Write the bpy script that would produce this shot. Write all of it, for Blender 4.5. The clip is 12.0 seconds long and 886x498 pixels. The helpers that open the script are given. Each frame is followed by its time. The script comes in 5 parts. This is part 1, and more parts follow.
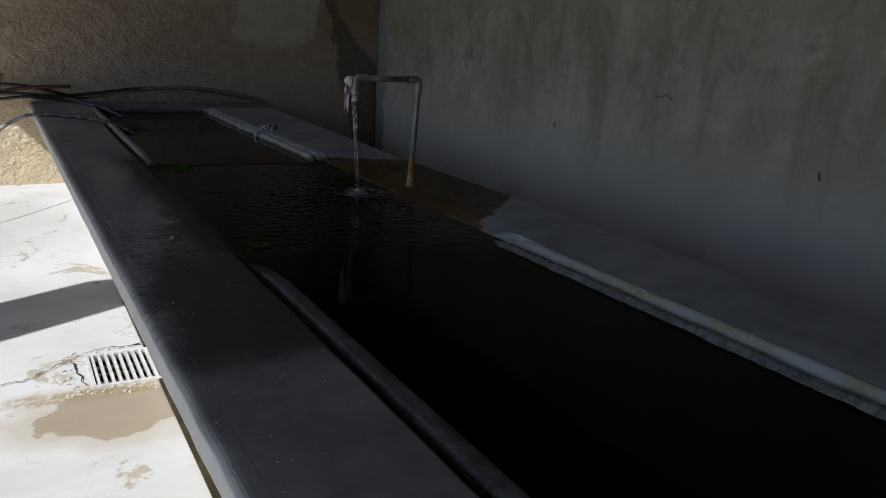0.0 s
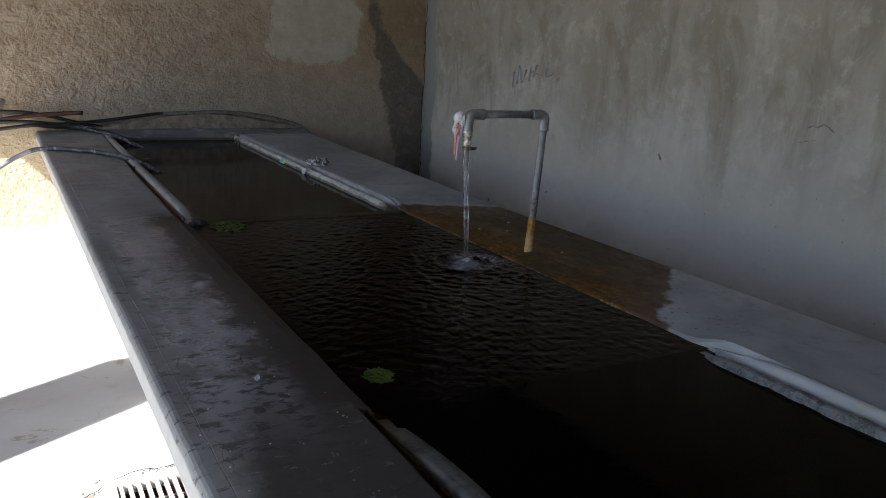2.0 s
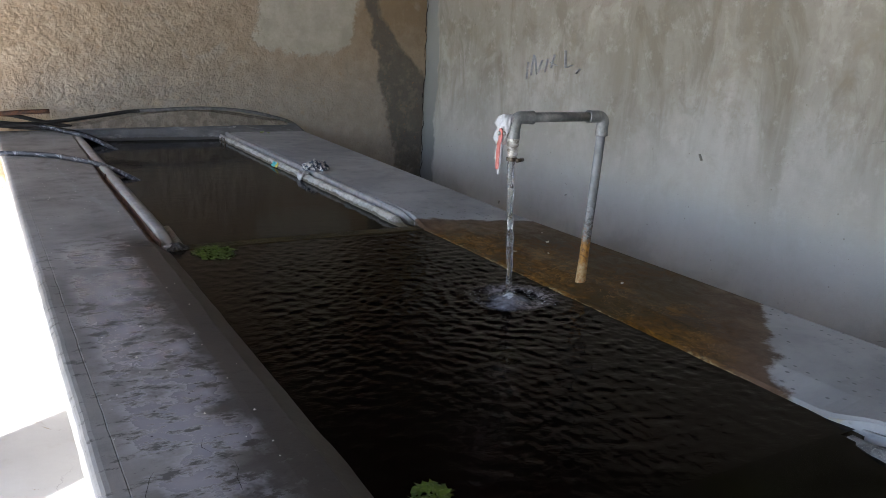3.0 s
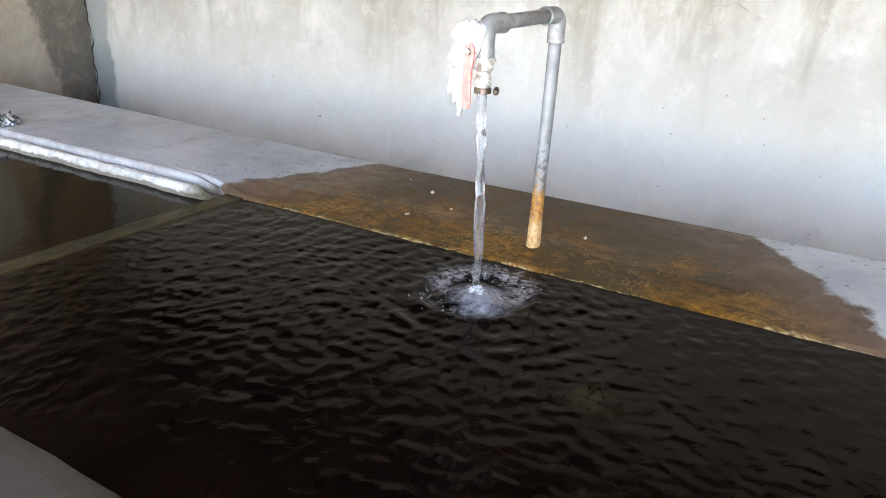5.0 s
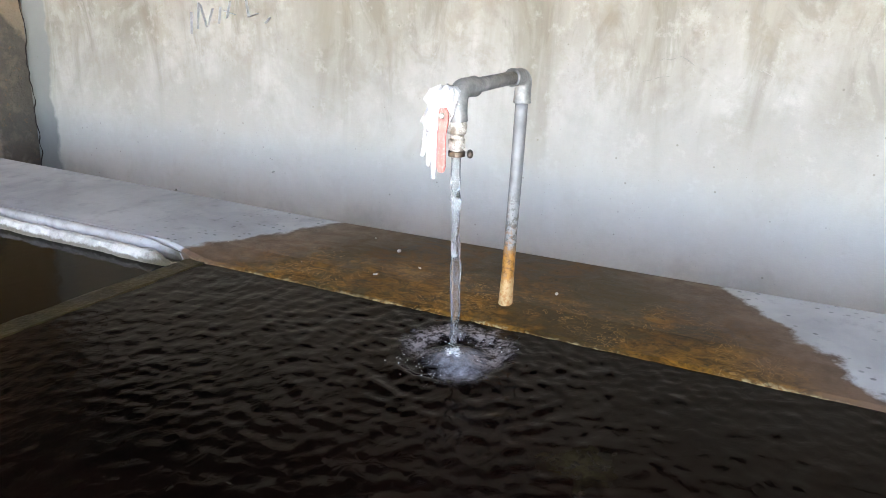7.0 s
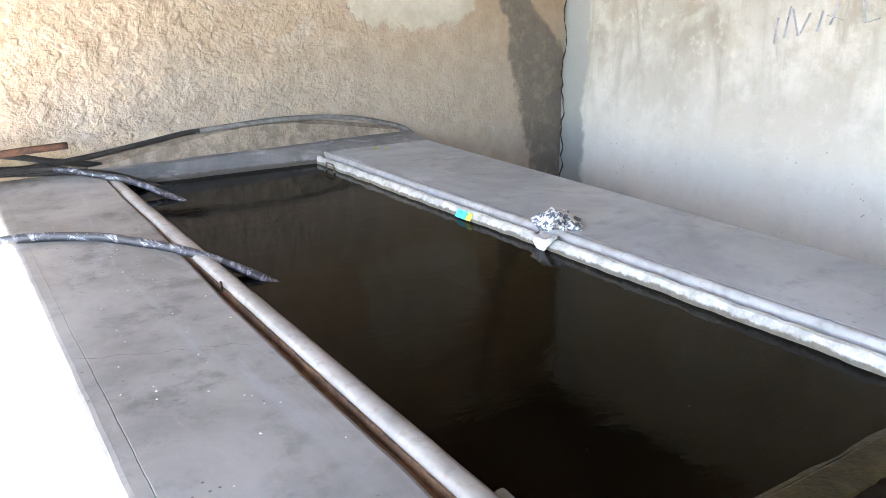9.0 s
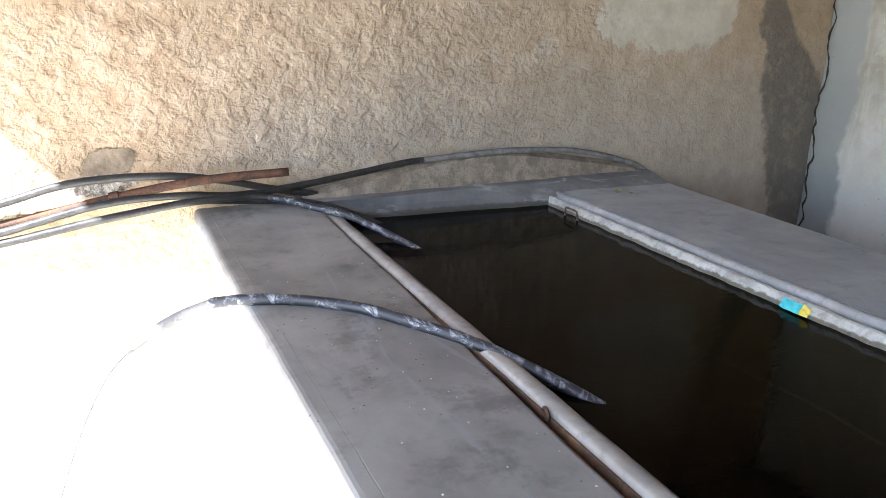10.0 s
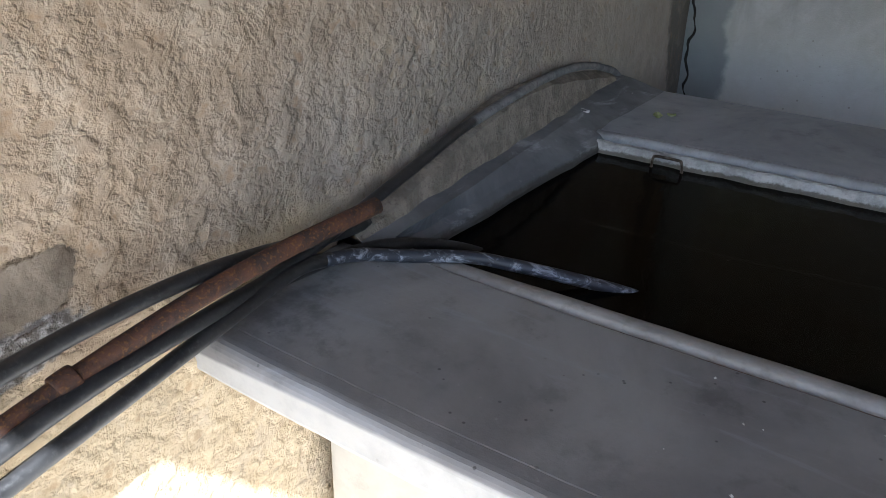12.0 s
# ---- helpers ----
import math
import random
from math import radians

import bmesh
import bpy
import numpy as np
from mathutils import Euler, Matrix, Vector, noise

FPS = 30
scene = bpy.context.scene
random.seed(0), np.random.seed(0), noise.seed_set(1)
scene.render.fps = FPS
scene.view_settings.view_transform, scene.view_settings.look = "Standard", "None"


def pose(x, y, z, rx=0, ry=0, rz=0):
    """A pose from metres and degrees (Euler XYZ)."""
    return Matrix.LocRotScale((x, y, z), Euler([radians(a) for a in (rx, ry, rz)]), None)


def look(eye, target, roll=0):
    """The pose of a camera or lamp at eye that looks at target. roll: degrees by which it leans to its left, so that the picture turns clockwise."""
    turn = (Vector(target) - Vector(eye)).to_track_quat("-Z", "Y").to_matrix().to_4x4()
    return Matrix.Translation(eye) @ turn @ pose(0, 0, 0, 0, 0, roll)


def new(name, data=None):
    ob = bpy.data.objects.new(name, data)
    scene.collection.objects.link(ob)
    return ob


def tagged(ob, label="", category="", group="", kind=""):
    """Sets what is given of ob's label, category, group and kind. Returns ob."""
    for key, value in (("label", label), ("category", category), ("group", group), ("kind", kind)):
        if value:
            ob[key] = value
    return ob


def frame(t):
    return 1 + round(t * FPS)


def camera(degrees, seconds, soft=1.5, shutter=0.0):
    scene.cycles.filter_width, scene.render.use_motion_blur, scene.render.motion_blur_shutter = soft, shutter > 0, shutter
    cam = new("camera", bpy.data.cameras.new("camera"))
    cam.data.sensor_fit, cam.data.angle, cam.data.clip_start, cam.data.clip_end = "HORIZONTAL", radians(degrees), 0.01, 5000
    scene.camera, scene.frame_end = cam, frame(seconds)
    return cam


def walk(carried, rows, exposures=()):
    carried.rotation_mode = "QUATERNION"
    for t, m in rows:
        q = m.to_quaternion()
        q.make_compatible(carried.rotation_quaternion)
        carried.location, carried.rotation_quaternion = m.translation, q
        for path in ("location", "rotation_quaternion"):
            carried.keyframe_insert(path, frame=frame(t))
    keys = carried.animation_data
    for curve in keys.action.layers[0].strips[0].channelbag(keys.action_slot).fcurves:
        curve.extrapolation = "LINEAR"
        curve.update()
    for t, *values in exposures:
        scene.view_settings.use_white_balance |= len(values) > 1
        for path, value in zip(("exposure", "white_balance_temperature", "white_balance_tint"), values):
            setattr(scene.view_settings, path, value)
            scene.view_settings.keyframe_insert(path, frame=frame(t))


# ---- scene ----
cam = camera(59.4, 12.0, 0.85)
PATH = [
    (0, (0.0, -0.1, 1.518), (0.967, 1.575, 1.01), 3.6),
    (0.5, (0.002, 0.198, 1.545), (0.906, 1.91, 1.044), 3.2),
    (1, (0.085, 0.467, 1.545), (0.9, 2.237, 1.092), 2.5),
    (1.5, (0.08, 0.721, 1.535), (0.959, 2.457, 1.074), 3.0),
    (2, (0.027, 0.968, 1.548), (0.988, 2.653, 1.059), 3.1),
    (2.5, (0.096, 1.257, 1.535), (1.061, 2.943, 1.063), 1.9),
    (2.7, (0.127, 1.36, 1.541), (1.085, 3.047, 1.052), 2.4),
    (4.5, (0.21, 2.45, 1.474), (1.662, 3.651, 0.802), 2.6),
    (5, (0.191, 2.629, 1.461), (1.773, 3.626, 0.75), 1.4),
    (5.5, (0.196, 2.678, 1.488), (1.858, 3.597, 0.861), 0.6),
    (6, (0.185, 2.682, 1.494), (1.882, 3.55, 0.887), 1.2),
    (6.5, (0.189, 2.681, 1.486), (1.88, 3.571, 0.895), 0.8),
    (7, (0.185, 2.691, 1.485), (1.867, 3.594, 0.89), 0.9),
    (7.2, (0.161, 2.748, 1.496), (1.774, 3.732, 0.841), 1.9),
    (8.8, (0.069, 3.607, 1.503), (1.153, 5.153, 0.846), -0.5),
    (9, (0.118, 3.733, 1.501), (1.143, 5.345, 0.909), -0.8),
    (9.5, (0.117, 4.074, 1.496), (0.897, 5.815, 0.894), 0.8),
    (10, (-0.071, 4.529, 1.532), (0.714, 6.276, 0.954), 1.7),
    (10.5, (-0.238, 5.0, 1.516), (0.527, 6.729, 0.864), 2.8),
    (11, (-0.327, 5.527, 1.571), (0.521, 7.225, 0.941), 0.4),
    (11.5, (-0.448, 5.993, 1.525), (0.759, 7.428, 0.832), -0.4),
    (12, (-0.446, 6.394, 1.507), (1.055, 7.395, 0.642), 1.1),
]
EXPOSURES = [
    (0.0, 0.38, 5650, 11), (0.5, 0.95, 5650, 11), (1.0, 1.3, 5650, 11), (1.5, 1.3, 5700, 11), (2.0, 1.75, 5750, 11), (2.7, 2.4, 5800, 12), (4.3, 4.22, 5950, 13),
    (5.5, 4.42, 6000, 13), (7.2, 4.15, 6000, 13), (8.8, 4.5, 5900, 12), (9.5, 4.4, 5900, 12), (10.0, 3.65, 5850, 12),
    (10.5, 2.95, 5750, 11), (11.0, 2.22, 5620, 11), (11.5, 1.9, 5560, 11), (12.0, 2.42, 5450, 11),
]
walk(cam, [(t, look(eye, target, roll)) for t, eye, target, roll in PATH], EXPOSURES)

# ---- world and sun ----
SUN_WAY = Vector((0.869, 0.495, -0.92)).normalized()
world = bpy.data.worlds.new("sky")
scene.world = world
world.use_nodes = True
wn = world.node_tree
sky = wn.nodes.new("ShaderNodeTexSky")
sky.sky_type = "NISHITA"
sky.sun_disc = False
sky.sun_elevation = math.asin(-SUN_WAY.z)
sky.sun_rotation = math.atan2(-SUN_WAY.x, -SUN_WAY.y)
wn.nodes["Background"].inputs["Strength"].default_value = 0.085
wn.links.new(sky.outputs[0], wn.nodes["Background"].inputs["Color"])
sun_data = bpy.data.lights.new("sun", "SUN")
sun_data.energy, sun_data.angle, sun_data.color = 5.0, radians(0.53), (1.0, 0.96, 0.90)
sun = new("sun", sun_data)
sun.matrix_world = look((-8, -4, 8), Vector((-8, -4, 8)) + SUN_WAY)

# ---- materials ----
class Nodes:
    """Short calls to build one material's node tree."""

    def __init__(self, name):
        self.mat = bpy.data.materials.new(name)
        self.mat.use_nodes = True
        self.tree = self.mat.node_tree
        self.bsdf = self.tree.nodes["Principled BSDF"]
        self.place = self.tree.nodes.new("ShaderNodeNewGeometry").outputs["Position"]

    def put(self, socket, value):
        if isinstance(value, bpy.types.NodeSocket):
            self.tree.links.new(value, socket)
        elif isinstance(value, tuple) and len(value) == 3 and socket.type == "RGBA":
            socket.default_value = (*value, 1)
        else:
            socket.default_value = value

    def node(self, kind, **inputs):
        n = self.tree.nodes.new(kind)
        for key, value in inputs.items():
            self.put(n.inputs[key.replace("_", " ")], value)
        return n

    def stretch(self, sx, sy, sz):
        n = self.tree.nodes.new("ShaderNodeVectorMath")
        n.operation = "MULTIPLY"
        self.put(n.inputs[0], self.place)
        n.inputs[1].default_value = (sx, sy, sz)
        return n.outputs[0]

    def noise(self, scale, detail=4.0, rough=0.55, vector=None, warp=0.0):
        return self.node("ShaderNodeTexNoise", Scale=scale, Detail=detail, Roughness=rough, Distortion=warp,
                         Vector=vector or self.place).outputs["Fac"]

    def cells(self, scale, vector=None, feature="F1"):
        n = self.tree.nodes.new("ShaderNodeTexVoronoi")
        n.feature = feature
        n.inputs["Scale"].default_value = scale
        self.put(n.inputs["Vector"], vector or self.place)
        return n.outputs["Distance"]

    def math(self, op, a, b=0.0, c=0.0):
        n = self.tree.nodes.new("ShaderNodeMath")
        n.operation = op
        for i, v in enumerate((a, b, c)):
            self.put(n.inputs[i], v)
        return n.outputs[0]

    def span(self, v, lo, hi, a=0.0, b=1.0):
        n = self.tree.nodes.new("ShaderNodeMapRange")
        n.interpolation_type = "SMOOTHSTEP"
        for i, x in enumerate((v, lo, hi, a, b)):
            self.put(n.inputs[i], x)
        return n.outputs[0]

    def mix(self, fac, a, b, blend="MIX"):
        n = self.tree.nodes.new("ShaderNodeMix")
        n.data_type, n.blend_type = "RGBA", blend
        for i, v in ((0, fac), (6, a), (7, b)):
            self.put(n.inputs[i], v)
        return n.outputs[2]

    def xyz(self):
        n = self.node("ShaderNodeSeparateXYZ", Vector=self.place)
        return n.outputs[0], n.outputs[1], n.outputs[2]

    def bump(self, height, strength=0.5, distance=0.005, normal=None):
        n = self.node("ShaderNodeBump", Strength=strength, Distance=distance, Height=height)
        if normal is not None:
            self.put(n.inputs["Normal"], normal)
        return n.outputs[0]

    def done(self, color=None, rough=None, normal=None, metal=None, **more):
        b = self.bsdf
        for key, v in (("Base Color", color), ("Roughness", rough), ("Normal", normal), ("Metallic", metal)):
            if v is not None:
                self.put(b.inputs[key], v)
        for key, v in more.items():
            self.put(b.inputs[key.replace("_", " ")], v)
        return self.mat


def plaster_smooth():
    """Old cement render: rain streaks, blotches, fine grain; new mortar beside the corner."""
    m = Nodes("grey_render")
    x, y, z = m.xyz()
    streak = m.noise(1.0, 6, 0.6, m.stretch(1, 5.5, 0.75), 0.6)
    blotch = m.noise(1.7, 7, 0.62, warp=0.5)
    small = m.noise(14, 6, 0.65)
    grain = m.noise(120, 4, 0.6)
    c = m.mix(m.span(blotch, 0.35, 0.66), (0.39, 0.375, 0.34), (0.53, 0.52, 0.49))
    c = m.mix(m.math("MULTIPLY", m.span(streak, 0.50, 0.70, 0, 0.55), m.span(z, 0.75, 1.6, 0.25, 1.0)), c, (0.26, 0.235, 0.19))
    high = m.math("ADD", z, m.math("MULTIPLY", m.math("SUBTRACT", streak, 0.5), 1.6))
    c = m.mix(m.span(high, 0.85, 1.75, 0, 0.70), c, (0.28, 0.255, 0.205))
    mottle = m.noise(2.4, 8, 0.68, m.stretch(1, 1.5, 0.75), 0.8)
    up = m.span(z, 0.95, 1.5)
    c = m.mix(m.math("MULTIPLY", m.span(mottle, 0.49, 0.61, 0, 0.55), up), c, (0.205, 0.185, 0.145))
    c = m.mix(m.math("MULTIPLY", m.span(mottle, 0.44, 0.34, 0, 0.5), up), c, (0.47, 0.45, 0.40))
    low = m.math("ADD", z, m.math("MULTIPLY", m.math("SUBTRACT", blotch, 0.5), 0.7))
    # bounce from the sunlit ground, painted as a paler tone low down
    c = m.mix(m.span(low, 1.10, 0.50, 0, 0.65), c, (0.61, 0.585, 0.54))
    c = m.mix(m.span(low, 0.46, 0.3, 0, 0.45), c, (0.36, 0.35, 0.33))
    c = m.mix(m.span(m.noise(4.5, 8, 0.7, warp=0.3), 0.50, 0.66, 0, m.span(z, 0.7, 1.5, 0.10, 0.45)), c, (0.29, 0.25, 0.185))
    c = m.mix(m.span(m.noise(8, 7, 0.72), 0.54, 0.66, 0, 0.28), c, (0.60, 0.59, 0.56))
    c = m.mix(m.span(small, 0.50, 0.78, 0, m.span(z, 0.8, 1.6, 0.08, 0.55)), c, (0.26, 0.24, 0.20))
    edge = m.math("ADD", y, m.math("MULTIPLY", m.math("SUBTRACT", m.noise(3.2, 5, 0.6), 0.5), 0.22))
    c = m.mix(m.span(edge, 7.36, 7.40), c, m.mix(blotch, (0.20, 0.21, 0.205), (0.33, 0.335, 0.32)))
    speck = m.span(m.cells(16, m.stretch(1, 1, 1)), 0.10, 0.05)
    c = m.mix(m.math("MULTIPLY", speck, m.span(m.noise(5, 2), 0.50, 0.58, 0, 0.5)), c, (0.18, 0.16, 0.13))
    fleck = m.math("MULTIPLY", m.span(m.cells(41), 0.085, 0.045), m.span(m.noise(3.2, 3), 0.45, 0.58, 0, 0.6))
    c = m.mix(fleck, c, (0.22, 0.20, 0.165))
    h = m.math("ADD", m.math("MULTIPLY", small, 0.7), m.math("MULTIPLY", grain, 0.25))
    n = m.bump(h, 0.55, 0.006)
    n = m.bump(m.span(m.cells(9), 0.0, 0.12), 0.25, 0.004, n)
    return m.done(c, 0.9, n, Specular_IOR_Level=0.25)


def plaster_rough():
    """Thrown earth plaster, ochre where dry, greyer towards the basin and the corner."""
    m = Nodes("ochre_rough_plaster")
    x, y, z = m.xyz()
    big = m.noise(1.3, 6, 0.6, warp=0.4)
    mid = m.noise(9, 7, 0.65)
    fine = m.noise(70, 5, 0.7)
    off = m.math("SUBTRACT", big, 0.5)
    side = m.math("ADD", x, m.math("MULTIPLY", off, 1.6))
    c = m.mix(m.span(mid, 0.3, 0.7), (0.325, 0.236, 0.150), (0.455, 0.352, 0.243))
    c = m.mix(m.span(side, 0.0, 1.3, 0, 0.55), c, m.mix(mid, (0.28, 0.232, 0.178), (0.41, 0.355, 0.285)))
    lift = m.math("ADD", z, m.math("MULTIPLY", off, 0.7))
    damp = m.math("MULTIPLY", m.span(lift, 1.45, 1.05), m.span(x, 0.0, 0.6))
    c = m.mix(m.math("MULTIPLY", damp, 0.4), c, m.mix(mid, (0.25, 0.25, 0.245), (0.38, 0.38, 0.37)))
    c = m.mix(m.math("MULTIPLY", m.span(x, 2.5, 3.1), m.span(lift, 1.2, 1.7, 0, 0.7)), c, (0.25, 0.18, 0.105))
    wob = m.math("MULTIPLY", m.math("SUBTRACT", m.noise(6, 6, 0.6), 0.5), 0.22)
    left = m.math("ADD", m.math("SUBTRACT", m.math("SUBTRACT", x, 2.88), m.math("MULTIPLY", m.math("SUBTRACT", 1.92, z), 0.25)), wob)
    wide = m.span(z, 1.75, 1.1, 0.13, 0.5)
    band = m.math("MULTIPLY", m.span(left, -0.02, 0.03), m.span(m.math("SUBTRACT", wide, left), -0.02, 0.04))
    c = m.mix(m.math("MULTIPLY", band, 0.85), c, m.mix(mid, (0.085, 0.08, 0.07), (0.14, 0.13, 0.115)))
    c = m.mix(m.span(m.noise(2.6, 4, 0.5, warp=1.0), 0.60, 0.72, 0, 0.5), c, (0.46, 0.44, 0.40))
    c = m.mix(m.span(fine, 0.5, 0.8, 0, 0.2), c, (0.24, 0.17, 0.10))
    # yellower ochre under the hoses, painted lighter for sun and ground bounce
    sun_lift = m.math("MULTIPLY", m.span(lift, 1.0, 0.86), m.span(x, 0.75, 0.45))
    c = m.mix(m.math("MULTIPLY", sun_lift, 0.85), c, m.mix(mid, (0.46, 0.35, 0.20), (0.74, 0.61, 0.42)))
    lump = m.noise(27, 5, 0.62, m.stretch(1, 1, 1.1))
    hole = m.span(m.cells(26, m.stretch(1, 1, 1.1)), 0.02, 0.28)
    flake = m.math("ADD", m.span(lump, 0.38, 0.62), m.math("MULTIPLY", m.noise(60, 6, 0.65), 0.5))
    flake = m.math("ADD", flake, m.math("MULTIPLY", hole, m.span(m.noise(7, 3), 0.45, 0.6, 0.0, 0.6)))
    # relief shading put into the colour: darker hollows, paler flakes
    c = m.mix(m.span(lump, 0.40, 0.32, 0, 0.45), c, (0.30, 0.19, 0.10))
    c = m.mix(m.math("MULTIPLY", m.span(m.noise(11, 6, 0.62), 0.50, 0.66, 0, 0.5), m.span(x, 2.4, 1.2, 0.3, 1.0)), c, (0.50, 0.41, 0.30))
    c = m.mix(m.math("MULTIPLY", m.span(m.noise(44, 4, 0.6, m.stretch(1, 1, 0.6)), 0.64, 0.72, 0, 0.5), m.span(x, 2.4, 1.2, 0.2, 1.0)), c, (0.20, 0.13, 0.075))
    calm = m.span(x, 1.3, 2.4, 1.0, 0.35)
    # a smooth pale patch high up, and a grey mend low down
    def oblong(cx, cz, wx, wz, lean, ragged, size):
        dz = m.math("SUBTRACT", z, cz)
        dx = m.math("ABSOLUTE", m.math("MULTIPLY", m.math("SUBTRACT", m.math("SUBTRACT", x, cx), m.math("MULTIPLY", dz, lean)), 1 / wx))
        dz = m.math("MULTIPLY", m.math("ABSOLUTE", dz), 1 / wz)
        r = m.math("POWER", m.math("ADD", m.math("POWER", dx, 3.2), m.math("POWER", dz, 3.2)), 0.3125)
        return m.math("ADD", r, m.math("MULTIPLY", m.math("SUBTRACT", m.noise(size, 7, 0.68), 0.5), ragged))
    pale = m.span(oblong(2.39, 1.74, 0.40, 0.34, 0.05, 1.0, 5), 1.06, 0.94)
    c = m.mix(m.math("MULTIPLY", pale, 0.92), c, m.mix(m.span(mid, 0.3, 0.7), (0.40, 0.37, 0.30), (0.50, 0.465, 0.39)))
    spot = oblong(-0.045, 1.034, 0.080, 0.046, 0.45, 1.0, 16)
    mend = m.span(spot, 1.02, 0.94)
    c = m.mix(mend, c, m.mix(m.span(mid, 0.3, 0.7), (0.13, 0.10, 0.07), (0.30, 0.245, 0.18)))
    heap = oblong(-0.075, 0.962, 0.105, 0.036, 0.5, 1.1, 18)
    stones = m.math("MULTIPLY", m.span(heap, 1.05, 0.85), 0.85)
    c = m.mix(stones, c, m.mix(m.span(m.noise(48, 7, 0.72), 0.42, 0.60), (0.10, 0.095, 0.09), (0.42, 0.41, 0.39)))
    rim = m.math("MULTIPLY", m.span(spot, 0.92, 0.99), m.span(spot, 1.12, 1.04))
    c = m.mix(m.math("MULTIPLY", rim, m.span(mid, 0.45, 0.6, 0, 0.8)), c, (0.07, 0.05, 0.03))
    flat = m.math("SUBTRACT", 1.0, m.math("MULTIPLY", m.math("MAXIMUM", pale, mend), 0.8))
    n = m.bump(m.math("MULTIPLY", m.math("MULTIPLY", flake, calm), flat), 0.8, 0.0065)
    n = m.bump(m.math("SUBTRACT", fine, m.math("MULTIPLY", rim, 2.0)), 0.3, 0.004, n)
    return m.done(c, 0.95, n, Specular_IOR_Level=0.15)


def concrete_ground():
    m = Nodes("pale_concrete_paving")
    x, y, z = m.xyz()
    big = m.noise(0.9, 6, 0.6, warp=0.5)
    mid = m.noise(7, 6, 0.6)
    fine = m.noise(90, 4, 0.6)
    c = m.mix(m.span(big, 0.3, 0.7), (0.44, 0.415, 0.37), (0.56, 0.54, 0.50))
    c = m.mix(m.span(mid, 0.55, 0.75, 0, 0.35), c, (0.36, 0.30, 0.22))
    wob = m.math("MULTIPLY", m.math("SUBTRACT", m.noise(5, 4, 0.6), 0.5), 0.28)
    dx = m.math("MULTIPLY", m.math("SUBTRACT", x, 0.33), 0.85)
    dy = m.math("MULTIPLY", m.math("SUBTRACT", y, 3.03), 1.2)
    r = m.math("SQRT", m.math("ADD", m.math("MULTIPLY", dx, dx), m.math("MULTIPLY", dy, dy)))
    wet = m.span(m.math("ADD", r, wob), 0.27, 0.255)
    c = m.mix(m.math("MULTIPLY", wet, 0.85), c, m.mix(mid, (0.21, 0.155, 0.085), (0.31, 0.24, 0.14)))
    ring = m.math("MULTIPLY", m.span(m.math("ADD", r, wob), 0.48, 0.28), m.math("SUBTRACT", 1.0, wet))
    c = m.mix(m.math("MULTIPLY", ring, 0.55), c, (0.33, 0.27, 0.17))
    band = m.math("ADD", m.math("ABSOLUTE", m.math("SUBTRACT", y, 3.225)), m.math("MULTIPLY", wob, 0.35))
    band = m.math("MULTIPLY", m.span(band, 0.075, 0.035, 0, 0.8), m.span(x, -0.25, 0.1))
    c = m.mix(m.math("MULTIPLY", band, m.span(m.noise(40, 6, 0.7), 0.38, 0.58)), c, (0.24, 0.18, 0.075))
    spot = m.span(m.noise(2.3, 6, 0.7, warp=0.8), 0.585, 0.625, 0, 0.75)
    c = m.mix(spot, c, m.mix(mid, (0.26, 0.20, 0.12), (0.36, 0.30, 0.20)))
    seam = m.span(m.math("ABSOLUTE", m.math("SUBTRACT", m.noise(1.1, 7, 0.6, m.stretch(1, 1, 0)), 0.5)), 0.0, 0.004, 1, 0)
    c = m.mix(m.math("MULTIPLY", seam, m.span(m.noise(0.7, 2), 0.54, 0.60, 0, 0.6)), c, (0.14, 0.12, 0.09))
    rough = m.math("SUBTRACT", 0.9, m.math("MULTIPLY", wet, 0.6))
    n = m.bump(m.math("ADD", mid, m.math("MULTIPLY", fine, 0.3)), 0.4, 0.004)
    return m.done(c, rough, n, Specular_IOR_Level=0.3)


